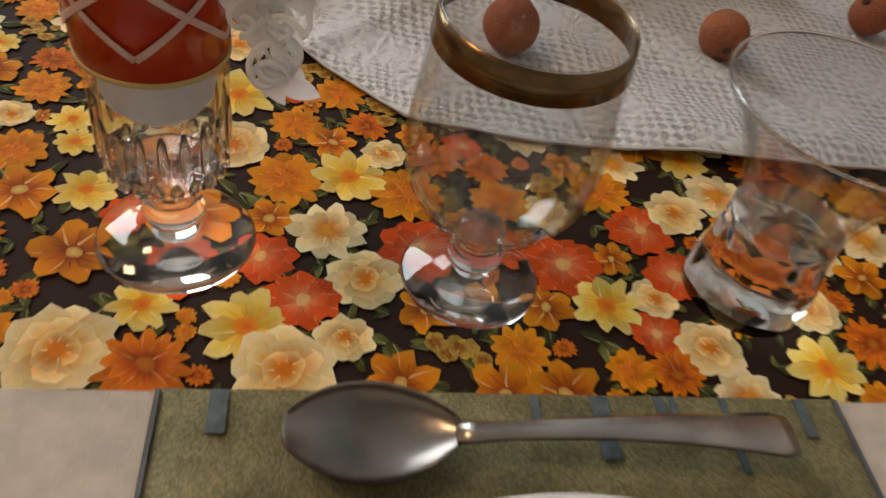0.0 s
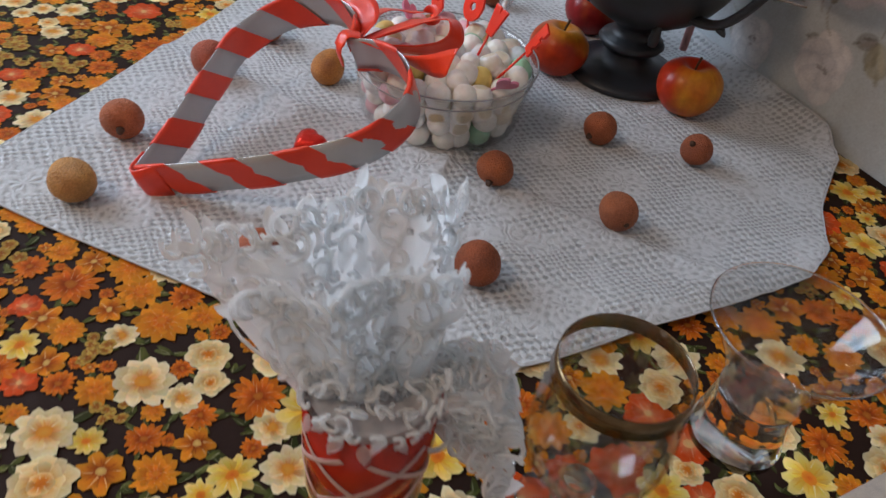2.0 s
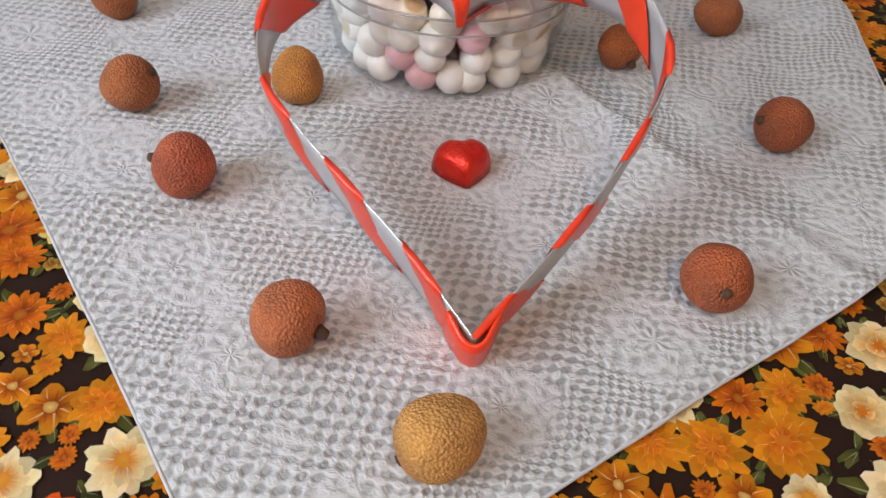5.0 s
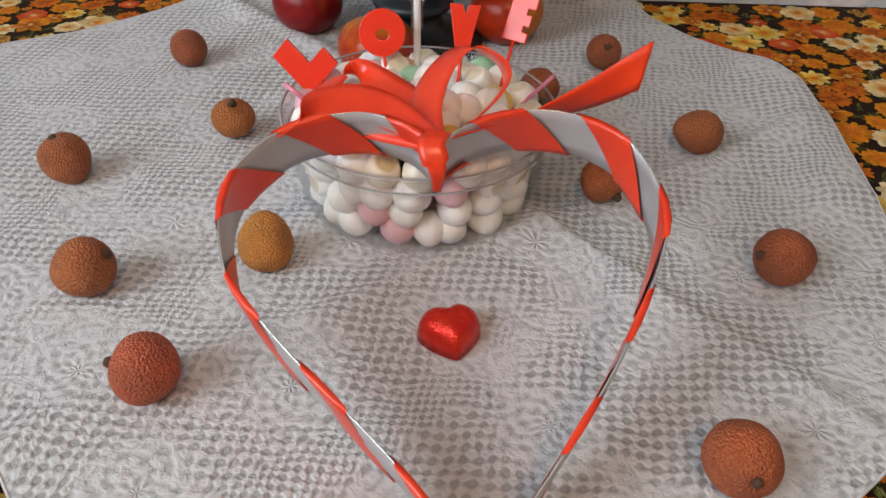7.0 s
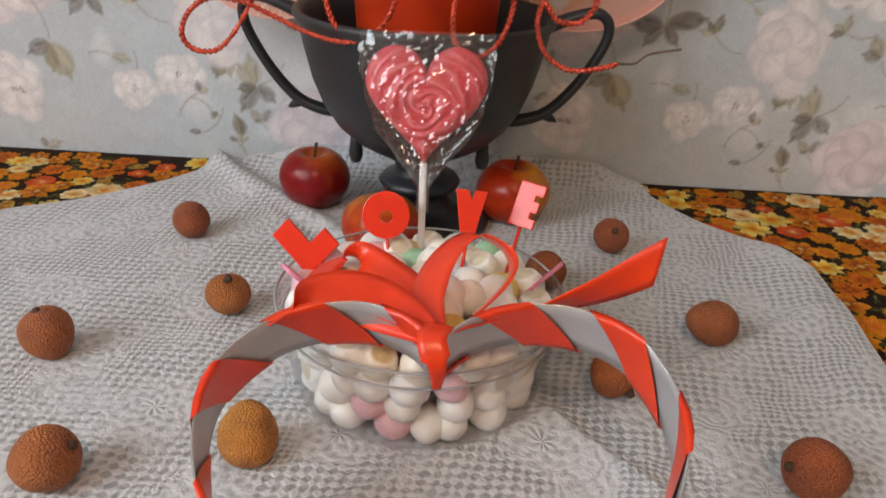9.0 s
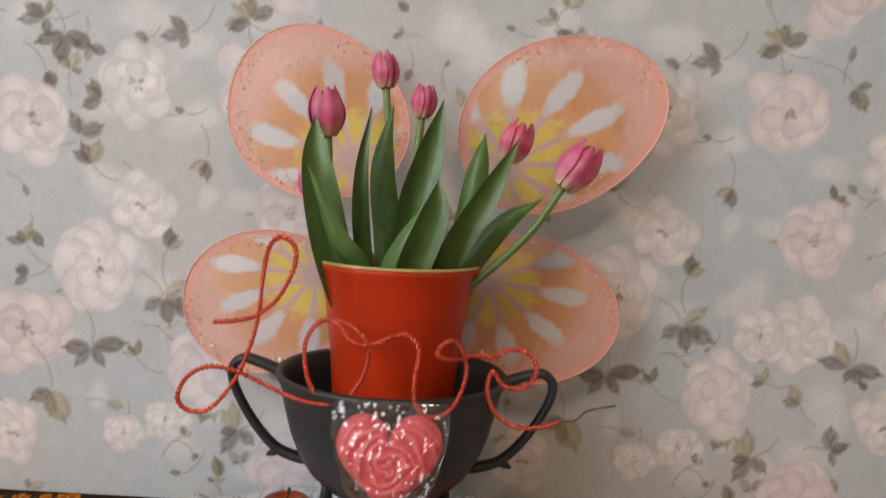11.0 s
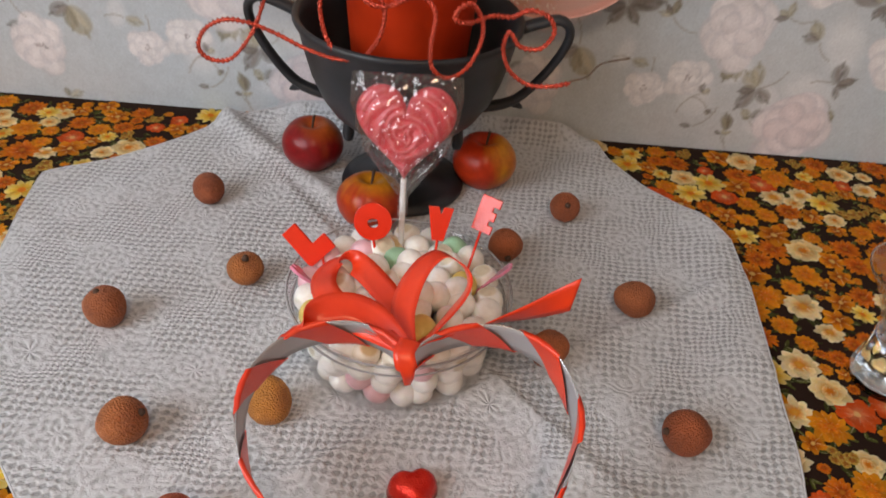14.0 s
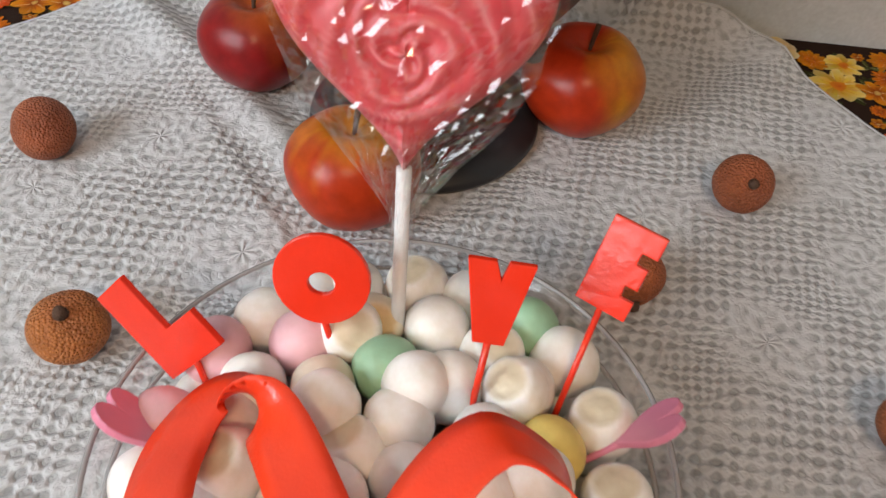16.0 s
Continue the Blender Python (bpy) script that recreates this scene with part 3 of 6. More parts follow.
def wallpaper_print():
    """Watercolour blooms and leaves washed over a fine sheet."""
    rs = np.random.RandomState(4)
    x0, x1, z0, z1, cell = -0.82, 0.88, -0.02, 0.66, 0.0018
    xs, zs = np.arange(x0, x1, cell), np.arange(z0, z1, cell)
    W, H = len(xs), len(zs)
    X, Z = np.meshgrid(xs, zs)
    C = np.empty((H, W, 3))
    wash = 0.5 + 0.25 * np.sin(7 * X + 3 * np.sin(5 * Z)) + 0.25 * np.sin(11 * Z + 4 * np.sin(6 * X + 1))
    C[:] = np.array(GROUND) + wash[..., None] * (np.array((0.600, 0.615, 0.615)) - np.array(GROUND))
    white, blush = np.array((0.890, 0.885, 0.880)), np.array((0.850, 0.775, 0.785))

    def window(cx, cz, r):
        i0, i1 = max(0, int((cx - r - x0) / cell)), min(W, int((cx + r - x0) / cell) + 2)
        j0, j1 = max(0, int((cz - r - z0) / cell)), min(H, int((cz + r - z0) / cell) + 2)
        return (slice(j0, j1), slice(i0, i1)) if i1 > i0 and j1 > j0 else None

    def lay(w, alpha, colour):
        C[w] += np.clip(alpha, 0, 1)[..., None] * (np.asarray(colour) - C[w])

    def smooth(e, width):
        t = np.clip(e / width + 0.5, 0, 1)
        return t * t * (3 - 2 * t)

    def petal(cx, cz, ang, length, width, colour, alpha, soft):
        w = window(cx + 0.5 * length * math.cos(ang), cz + 0.5 * length * math.sin(ang), length)
        if w is None:
            return
        dx, dz = X[w] - cx, Z[w] - cz
        u, v = (dx * math.cos(ang) + dz * math.sin(ang)) / length, (-dx * math.sin(ang) + dz * math.cos(ang)) / width
        d = 1 - np.sqrt((2 * u - 1) ** 2 + (2 * v) ** 2 * (1.25 - 0.5 * u))
        lay(w, alpha * smooth(d - 0.5 * soft, soft) * (0.65 + 0.35 * np.clip(u, 0, 1)), colour)

    def bloom(cx, cz, r, pink, rnd):
        tint = white + pink * 0.75 * (blush - white)
        for ring, (n, reach, wide) in enumerate(((7, 1.0, 0.95), (6, 0.78, 0.80), (5, 0.52, 0.60))):
            a0 = rnd.uniform(0, 6.28)
            for k in range(n):
                tone = tint * rnd.uniform(0.90, 1.05) - np.array((0.01, 0.03, 0.03)) * ring * pink
                ang = a0 + 2 * math.pi * (k + rnd.uniform(-0.3, 0.3)) / n
                size = reach * r * rnd.uniform(0.8, 1.3)
                petal(cx, cz, ang, size, 1.02 * wide * r, tone * np.array((0.76, 0.77, 0.80)), 0.75, 0.10)
                petal(cx, cz, ang + 0.07, 0.97 * size, 0.86 * wide * r, tone * np.array((0.93, 0.92, 0.92)), 0.9, 0.14)
                petal(cx, cz, ang + 0.03, 0.95 * size, 0.60 * wide * r, tone * 1.03, 0.8, 0.5)
        if r < 0.025 or rnd.rand() < 0.8:
            for k in range(7):
                petal(cx + rnd.uniform(-0.1, 0.1) * r, cz + rnd.uniform(-0.08, 0.08) * r, rnd.uniform(0, 6.28), 0.20 * r, 0.09 * r, np.array((0.26, 0.22, 0.22)) * rnd.uniform(0.8, 1.7), 0.75, 0.5)

    def stem(cx, cz, ang, length, colour):
        for k in range(14):
            t = k / 13
            a = ang + 0.5 * t
            petal(cx + length * t * math.cos(a), cz + length * t * math.sin(a), a, length * 0.14, 0.0030, colour, 0.75, 0.7)

    def leaf(cx, cz, ang, length, colour, rnd):
        petal(cx, cz, ang, length, rnd.uniform(0.5, 0.8) * length, colour, rnd.uniform(0.55, 0.9), 0.22)
        petal(cx, cz, ang + 0.16, 0.9 * length, 0.26 * length, colour * rnd.uniform(1.15, 1.6), 0.7, 0.5)
        petal(cx, cz, ang - 0.20, 0.8 * length, 0.16 * length, colour * 0.7, 0.7, 0.5)
        petal(cx + 0.72 * length * math.cos(ang), cz + 0.72 * length * math.sin(ang), ang, 0.42 * length, 0.16 * length, colour * 0.8, 0.7, 0.4)

    def spray(cx, cz, deg, size, rnd):
        a = math.radians(deg)
        tones = (np.array((0.22, 0.19, 0.16)), np.array((0.31, 0.28, 0.19)), np.array((0.25, 0.225, 0.20)), np.array((0.47, 0.43, 0.31)))
        tones = tuple(0.85 * c for c in tones)
        stem(cx, cz, a + math.pi, size * rnd.uniform(0.9, 1.7), np.array((0.34, 0.32, 0.28)))
        for off in (0.0, 0.85, -0.85, 1.9, -1.9)[:rnd.choice((3, 3, 4, 5)) if size > 0.021 else rnd.choice((1, 2, 3))]:
            leaf(cx, cz, a + off + rnd.uniform(-0.45, 0.45), size * rnd.uniform(0.5, 1.2), tones[rnd.randint(4)], rnd)

    mist = np.random.RandomState(17)
    clouds = [(mist.uniform(-0.44, 0.07), mist.uniform(0, REPEAT_Z), mist.uniform(0, 6.28), mist.uniform(0.04, 0.09)) for _ in range(46)]
    sprigs = [(mist.uniform(-0.44, 0.07), mist.uniform(0, REPEAT_Z), mist.uniform(0, 360), mist.uniform(0.010, 0.024)) for _ in range(70)]
    for kx in (-1, 0, 1, 2):
        for kz in (0, 1):
            for x, z, a, r in clouds:
                petal(x + kx * REPEAT_X, z + kz * REPEAT_Z, a, r, 0.6 * r, white * 0.97, 0.55, 0.7)
            for i, (x, z, deg, size) in enumerate(sprigs):
                spray(x + kx * REPEAT_X, z + kz * REPEAT_Z, deg, size, np.random.RandomState(200 + i))
            for i, (x, z, r, pink) in enumerate(BLOOMS):
                bloom(x + kx * REPEAT_X, z + kz * REPEAT_Z, r, pink, np.random.RandomState(50 + i))
            for i, (x, z, deg, size) in enumerate(SPRAYS):
                spray(x + kx * REPEAT_X, z + kz * REPEAT_Z, deg, size, np.random.RandomState(90 + i))
    C[:] *= 1 + 0.025 * rs.randn(H, W)[..., None]
    co = np.empty((H * W, 3), dtype=np.float32)
    co[:, 0], co[:, 1], co[:, 2] = X.ravel(), RY1 - 0.0012, Z.ravel()
    idx = np.arange(H * W).reshape(H, W)
    quads = np.stack((idx[:-1, :-1], idx[:-1, 1:], idx[1:, 1:], idx[1:, :-1]), -1).reshape(-1, 4)
    me = bpy.data.meshes.new("paper_print")
    me.vertices.add(len(co))
    me.vertices.foreach_set("co", co.ravel())
    me.loops.add(quads.size)
    me.loops.foreach_set("vertex_index", quads.ravel().astype(np.int32))
    me.polygons.add(len(quads))
    me.polygons.foreach_set("loop_start", np.arange(0, quads.size, 4, dtype=np.int32))
    at = me.color_attributes.new("Col", "FLOAT_COLOR", "POINT")
    at.data.foreach_set("color", np.concatenate((np.clip(C, 0, 1).reshape(-1, 3), np.ones((H * W, 1))), 1).astype(np.float32).ravel())
    me.update(calc_edges=True)
    return me


mesh_part("paper_print", wallpaper_print(), WALL_PRINT, paper, smooth=False)["kind"] = "stuff"

lamp = thing("ceiling_lamp", pose(0.15, -1.25, RZ1), "round cream ceiling lamp", "lamp")
part("shade", lathe([(0.0, 0.0), (0.21, 0.0), (0.24, -0.05), (0.235, -0.08), (0.205, -0.1), (0.2, -0.09), (0.0, -0.085)], 32), SHADE_M, lamp)

# ---- the table and its printed cloth ----
TX0, TX1, TY0, TY1 = -1.05, 0.82, -0.33, 0.440
table = thing("table", pose((TX0 + TX1) / 2, (TY0 + TY1) / 2, RZ0), "dark wooden table pushed against the wall", "table")
part("tabletop", box(TX1 - TX0 - 0.01, TY1 - TY0 - 0.01, 0.03, pose(0, 0, 0.74 - 0.0175 - 0.001), 0.003), WOOD, table, smooth=False)
for sx in (-1, 1):
    for sy in (-1, 1):
        part("leg", box(0.06, 0.06, 0.705, pose(sx * ((TX1 - TX0) / 2 - 0.08), sy * ((TY1 - TY0) / 2 - 0.07), 0.3525), 0.004), WOOD, table, smooth=False)

cloth = thing("tablecloth", pose(0, 0, 0), "dark brown cotton tablecloth printed with orange, yellow and cream flowers", "tablecloth")
BROWN = (0.024, 0.0105, 0.0065)
bm = bmesh.new()
prof = [(TY0 - 0.003, -0.26), (TY0 - 0.006, -0.12), (TY0 - 0.004, -0.012), (TY0 + 0.001, -0.003), (TY0 + 0.006, 0.0), (0.0, 0.0), (TY1 + 0.0135, 0.0)]
xs = np.linspace(TX0, TX1, 60)
rows = [[bm.verts.new((x, y + (0.006 * math.sin(x * 22) * (z < -0.05)), z)) for x in xs] for y, z in prof]
for a, b in zip(rows, rows[1:]):
    for i in range(len(xs) - 1):
        bm.faces.new((a[i], a[i + 1], b[i + 1], b[i]))
paint(bm, lambda p: BROWN)
part("cloth_sheet", bm, TABLE_PRINT, cloth, recalc=False)

CREAM, PALE, YEL, GOLD = (0.86, 0.68, 0.30), (0.82, 0.56, 0.06), (0.74, 0.33, 0.010), (0.66, 0.185, 0.003)
ORANGE, DEEP, VERM, GREEN, DKGREEN = (0.62, 0.110, 0.003), (0.25, 0.034, 0.003), (0.64, 0.066, 0.006), (0.095, 0.100, 0.018), (0.045, 0.050, 0.010)


def table_flower(pr, kind, x, y, r, z):
    if kind == "daisy":
        pr.bloom(x, y, r, 9, 1, YEL, PALE, mixc(PALE, CREAM, 0.7), (0.62, 0.12, 0.01), z, 1.0, 0.26, 0.7)
    elif kind == "rose":
        pr.bloom(x, y, r, 9, 3, GOLD, mixc(YEL, CREAM, 0.45), mixc(CREAM, (0.90, 0.84, 0.62), 0.4), (0.55, 0.15, 0.01), z, 1.12, 0.15, 1.0)
    elif kind == "zinnia":
        pr.bloom(x, y, r, 14, 2, DEEP, ORANGE, GOLD, (0.42, 0.14, 0.01), z, 1.0, 0.2, 0.8)
    elif kind == "poppy":
        pr.bloom(x, y, r, 9, 2, mixc(VERM, CREAM, 0.25), VERM, mixc(VERM, ORANGE, 0.3), (0.66, 0.42, 0.16), z, 1.15, 0.2, 0.9)
    elif kind == "star":
        pr.bloom(x, y, r, 6, 1, DEEP, GOLD, mixc(GOLD, YEL, 0.6), (0.68, 0.45, 0.12), z, 0.85, 0.2, 0.7)
    elif kind == "marigold":
        pr.bloom(x, y, r, 12, 3, ORANGE, GOLD, mixc(YEL, GOLD, 0.4), (0.55, 0.18, 0.01), z, 1.0, 0.18, 0.9)
    elif kind == "white":
        pr.bloom(x, y, r, 10, 2, GOLD, mixc(CREAM, YEL, 0.3), mixc(CREAM, (0.85, 0.78, 0.62), 0.5), (0.60, 0.28, 0.03), z, 1.1, 0.24, 0.85)
    elif kind == "spray":
        for k in range(9):
            a, q = pr.rng.uniform(0, 6.28), r * pr.rng.uniform(0, 0.85)
            pr.bloom(x + q * math.cos(a), y + q * math.sin(a), 0.36 * r, 5, 1, DEEP, (0.40, 0.23, 0.03), (0.52, 0.34, 0.06), (0.30, 0.14, 0.02), z + 1e-5 + k * 1.2e-5, 1.0, 0.25)


# flowers whose places stand out beside the glasses and at the cloth's near corner
KNOWN = [("daisy", 0.290, -0.042, 0.017), ("daisy", 0.375, -0.079, 0.018), ("daisy", 0.358, 0.061, 0.016), ("daisy", 0.387, 0.147, 0.017), ("white", 0.324, -0.051, 0.016), ("poppy", 0.337, 0.047, 0.017), ("poppy", 0.361, -0.060, 0.015),
         ("rose", 0.392, -0.065, 0.019), ("rose", 0.387, -0.140, 0.020), ("zinnia", 0.392, -0.111, 0.016), ("marigold", 0.300, -0.017, 0.017), ("rose", 0.378, -0.044, 0.011), ("poppy", 0.314, 0.087, 0.016), ("rose", 0.301, 0.108, 0.015),
         ("star", 0.401, 0.013, 0.015), ("star", 0.400, 0.036, 0.015), ("star", 0.342, -0.145, 0.017), ("star", 0.311, -0.171, 0.015), ("white", 0.197, -0.225, 0.017), ("rose", 0.227, -0.231, 0.017), ("white", 0.182, -0.173, 0.018)]


def table_print():
    def drawn(x, y, z):
        n = noise.noise_vector((x * 110, y * 110, 0.0))
        return (x + 0.0016 * n.x, y + 0.0016 * n.y, 0.0006 + z)

    pr = Print(drawn, 5, 0.34, True)
    rng = pr.rng
    kinds = ["zinnia"] * 5 + ["marigold"] * 6 + ["star"] * 5 + ["rose"] * 3 + ["poppy"] * 2 + ["white"] * 2 + ["daisy"] * 2 + ["spray"] * 3
    taken = [(x, y, r) for _, x, y, r in KNOWN]
    spots = scatter(rng, TX0 + 0.02, TX1 - 0.02, TY0 + 0.01, TY1, lambda: rng.uniform(0.0085, 0.0158), 34000, taken, 0.83)
    small = scatter(rng, TX0 + 0.02, TX1 - 0.02, TY0 + 0.01, TY1, lambda: rng.uniform(0.004, 0.0075), 34000, taken + spots, 0.86)
    for x, y, r in spots + taken:
        for _ in range(3):
            a = rng.uniform(0, 6.28)
            g = rng.choice((GREEN, DKGREEN, (0.13, 0.13, 0.03)))
            pr.petal(x, y, a, 0.75 * r, r * rng.uniform(0.5, 0.85), r * rng.uniform(0.28, 0.5), DKGREEN, g, mixc(g, DKGREEN, 0.4), rng.uniform(0, 1.8e-5), 0.55)
    for i, (x, y, r) in enumerate(small):
        z = 2.2e-5 + 2.6e-5 * (i % 4)
        if rng.random() < 0.5:
            for k in range(rng.choice((2, 3))):
                g = rng.choice((GREEN, DKGREEN, (0.14, 0.15, 0.035)))
                pr.petal(x, y, rng.uniform(0, 6.28), 0, 1.5 * r, 0.8 * r, DKGREEN, g, g, z + 1.5e-6 * k, 0.55)
        else:
            table_flower(pr, rng.choice(("star", "zinnia", "marigold")), x, y, r, z)
    for i, (x, y, r) in enumerate(spots):
        table_flower(pr, rng.choice(kinds), x, y, r * rng.uniform(1.02, 1.18), 1.4e-4 + 5.2e-5 * (i % 6))
    for i, (kind, x, y, r) in enumerate(KNOWN):
        table_flower(pr, kind, x, y, r, 4.6e-4 + 5.2e-5 * (i % 5))
    return pr.mesh("cloth_print")


mesh_part("cloth_print", table_print(), TABLE_PRINT, cloth, smooth=False)["kind"] = "stuff"
CLOTH_Z = 0.0016

# ---- the grey towel ----
OUTLINE = [(-0.040, -0.257), (0.035, -0.200), (0.110, -0.138), (0.198, -0.068), (0.248, -0.013), (0.258, 0.050), (0.262, 0.130), (0.268, 0.210), (0.268, 0.275), (0.250, 0.318), (0.205, 0.362), (0.165, 0.425), (0.130, 0.448), (0.0, 0.4515),
           (-0.150, 0.450), (-0.222, 0.424), (-0.262, 0.380), (-0.310, 0.336), (-0.362, 0.305), (-0.352, 0.230), (-0.332, 0.130), (-0.312, 0.062), (-0.242, -0.013), (-0.185, -0.080), (-0.107, -0.174)]


def seg_dist(p, a, b):
    a, b, p = Vector(a), Vector(b), Vector(p)
    d = b - a
    t = max(0, min(1, (p - a).dot(d) / d.dot(d)))
    return (p - a - d * t).length, t


def towel_height(x, y, rim):
    z = CLOTH_Z + 0.0012 + 0.0016 * (0.5 + 0.5 * noise.noise((x * 9, y * 9, 0.3)))
    for a, b, h, w in (((-0.222, 0.424), (-0.065, 0.272), 0.010, 0.011), ((-0.02, 0.06), (0.12, -0.02), 0.0018, 0.016), ((0.10, 0.02), (0.11, 0.30), 0.0022, 0.014), ((0.165, 0.425), (0.10, 0.33), 0.004, 0.014), ((-0.30, 0.10), (-0.16, 0.26), 0.0018, 0.018)):
        d, t = seg_dist((x, y), a, b)
        z += h * math.exp(-(d / w) ** 2) * (1 - 0.55 * t)
    # sharp creases where the cloth lay folded
    for a, b, h, w in (((-0.20, -0.085), (0.245, 0.215), 0.0042, 0.006), ((-0.222, 0.424), (-0.05, 0.20), 0.0034, 0.006), ((-0.05, 0.20), (0.21, -0.075), 0.0042, 0.006), ((-0.33, 0.20), (0.06, 0.40), 0.0016, 0.008), ((-0.10, -0.17), (0.16, 0.02), 0.0014, 0.008)):
        d, t = seg_dist((x, y), a, b)
        side = (b[0] - a[0]) * (y - a[1]) - (b[1] - a[1]) * (x - a[0])
        z += h * math.exp(-d / (w if side > 0 else 4 * w))
    d, t = seg_dist((x, y), (0.245, 0.13), (0.262, 0.30))
    z += 0.007 * math.exp(-(d / 0.028) ** 2)
    if y > 0.40:
        z += 0.018 * ((y - 0.40) / 0.05) ** 2
    return z


def towel():
    c = Vector((0.0, 0.11))
    loop = [Vector(p[:2]) for p in spline([(x, y, 0) for x, y in OUTLINE], 1, True)]
    dense = []
    for i, p in enumerate(loop):
        q = loop[(i + 1) % len(loop)]
        for s in range(16):
            dense.append(p.lerp(q, s / 16))
    for _ in range(2):
        dense = [(dense[i - 1] + dense[i] * 2 + dense[(i + 1) % len(dense)]) / 4 for i in range(len(dense))]
    bm = bmesh.new()
    rings = []
    R = 120
    for k in range(1, R + 1):
        f = k / R
        ring = []
        for i, p in enumerate(dense):
            q = c.lerp(p, f)
            if k == R:
                q += (p - c).normalized() * 0.0008 * noise.noise((p.x * 300, p.y * 300, 1.0))
            ring.append(bm.verts.new((q.x, q.y, towel_height(q.x, q.y, f))))
        rings.append(ring)
    mid = bm.verts.new((c.x, c.y, towel_height(c.x, c.y, 0)))
    n = len(dense)
    for i in range(n):
        bm.faces.new((mid, rings[0][i], rings[0][(i + 1) % n]))
    for a, b in zip(rings, rings[1:]):
        for i in range(n):
            j = (i + 1) % n
            bm.faces.new((a[i], b[i], b[j], a[j]))
    low = [bm.verts.new((v.co.x, v.co.y, v.co.z - 0.0016)) for v in rings[-1]]
    for i in range(n):
        j = (i + 1) % n
        bm.faces.new((rings[-1][i], low[i], low[j], rings[-1][j]))
    edge = [v.co.copy() + Vector((0, 0, -0.0004)) for v in rings[-1]]
    return bm, edge


bm, hem = towel()
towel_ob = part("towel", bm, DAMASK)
tagged(towel_ob, "pale grey damask towel spread askew over the printed tablecloth", "towel")
part("hem", tube(hem[::2], 0.0008, 6, closed=True), plain("hem_thread", (0.56, 0.57, 0.59), 0.85, 0.06, 300, 0.5), towel_ob)


# ---- lychees ----
def lychee_mesh(seed, long):
    bm = bmesh.new()
    bmesh.ops.create_icosphere(bm, subdivisions=5, radius=1)
    off = Vector((seed * 3.1, seed * 1.7, seed))
    for v in bm.verts:
        p = v.co.normalized()
        d = noise.voronoi(p * 19.0 + off)[0]
        r = 1 + 0.035 * noise.noise(p * 1.4 + off) + 0.009 * (0.5 - min(1.0, d[0] * 1.6))
        q = p * r
        q.z *= long
        q.xy *= 1 + 0.10 * q.z
        q.z -= 0.10 * math.exp(-((p.x ** 2 + p.y ** 2) / 0.03)) * (1 if p.z > 0 else 0)
        v.co = q * 0.0147
    return bm


def lychee(m, base, seed, tone):
    ob = thing("lychee", m, base, "lychee", "lychees on the towel")
    bm = lychee_mesh(seed, 1.02 + 0.12 * math.sin(seed * 2.3))
    paint(bm, lambda p: mixc(tone, (0.26, 0.085, 0.04), 0.6 * noise.noise(p * 70 + Vector((seed, 0, 0))) + 0.8 * max(0.0, p.z / 0.0147 - 0.55)))
    part("rind", bm, LYCHEE, ob)
    bm = lathe([(0.0, 0.0125), (0.0030, 0.0130), (0.0024, 0.0150), (0.0019, 0.0166), (0.0, 0.0170)], 10)
    part("stalk", bm, STEM, ob, "short dry stalk")
    return ob


LYCHEES = [(-0.199, 0.278, 80, 200, 0.92), (-0.141, 0.174, 14, 30, 0.95), (-0.229, 0.119, -15, 90, 1.0), (-0.180, 0.018, 60, 100, 1.02), (-0.126, -0.050, 85, -96, 1.08), (-0.094, 0.045, 150, 0, 0.98), (0.119, 0.294, 48, 4, 0.92),
           (0.064, 0.232, 110, 10, 0.98), (0.164, 0.174, 97, 78, 0.97), (0.092, 0.108, 120, 40, 0.98), (0.179, 0.044, 78, -80, 1.04), (0.120, -0.084, 72, 2, 1.04), (-0.057, -0.135, 96, 72, 1.08), (0.008, -0.180, 110, -60, 1.05)]
RINDS = [(0.34, 0.10, 0.05), (0.46, 0.17, 0.05), (0.42, 0.14, 0.06), (0.42, 0.15, 0.06), (0.46, 0.115, 0.07), (0.58, 0.26, 0.06), (0.36, 0.11, 0.055), (0.40, 0.12, 0.05), (0.40, 0.14, 0.07), (0.42, 0.13, 0.05), (0.36, 0.105, 0.05), (0.44, 0.12, 0.05), (0.50, 0.17, 0.09), (0.62, 0.36, 0.14)]
TONES = ["dull reddish brown", "tan brown", "reddish brown", "dark brown", "pinkish red", "yellowish tan", "dull brown", "red brown", "brown", "red brown", "deep brown", "brick red", "pinkish tan", "pale tan"]
for i, ((x, y, tilt, turn, s), tone) in enumerate(zip(LYCHEES, TONES)):
    red, green, blue = RINDS[i]
    z = towel_height(x, y, 0) + 0.0143 * s
    lychee(pose(x, y, z, tilt, 0, turn) @ Matrix.Scale(s, 4), tone + " lychee with a rough rind lying on the towel", i + 1, (1.0 * red, 0.98 * green, 0.72 * blue))


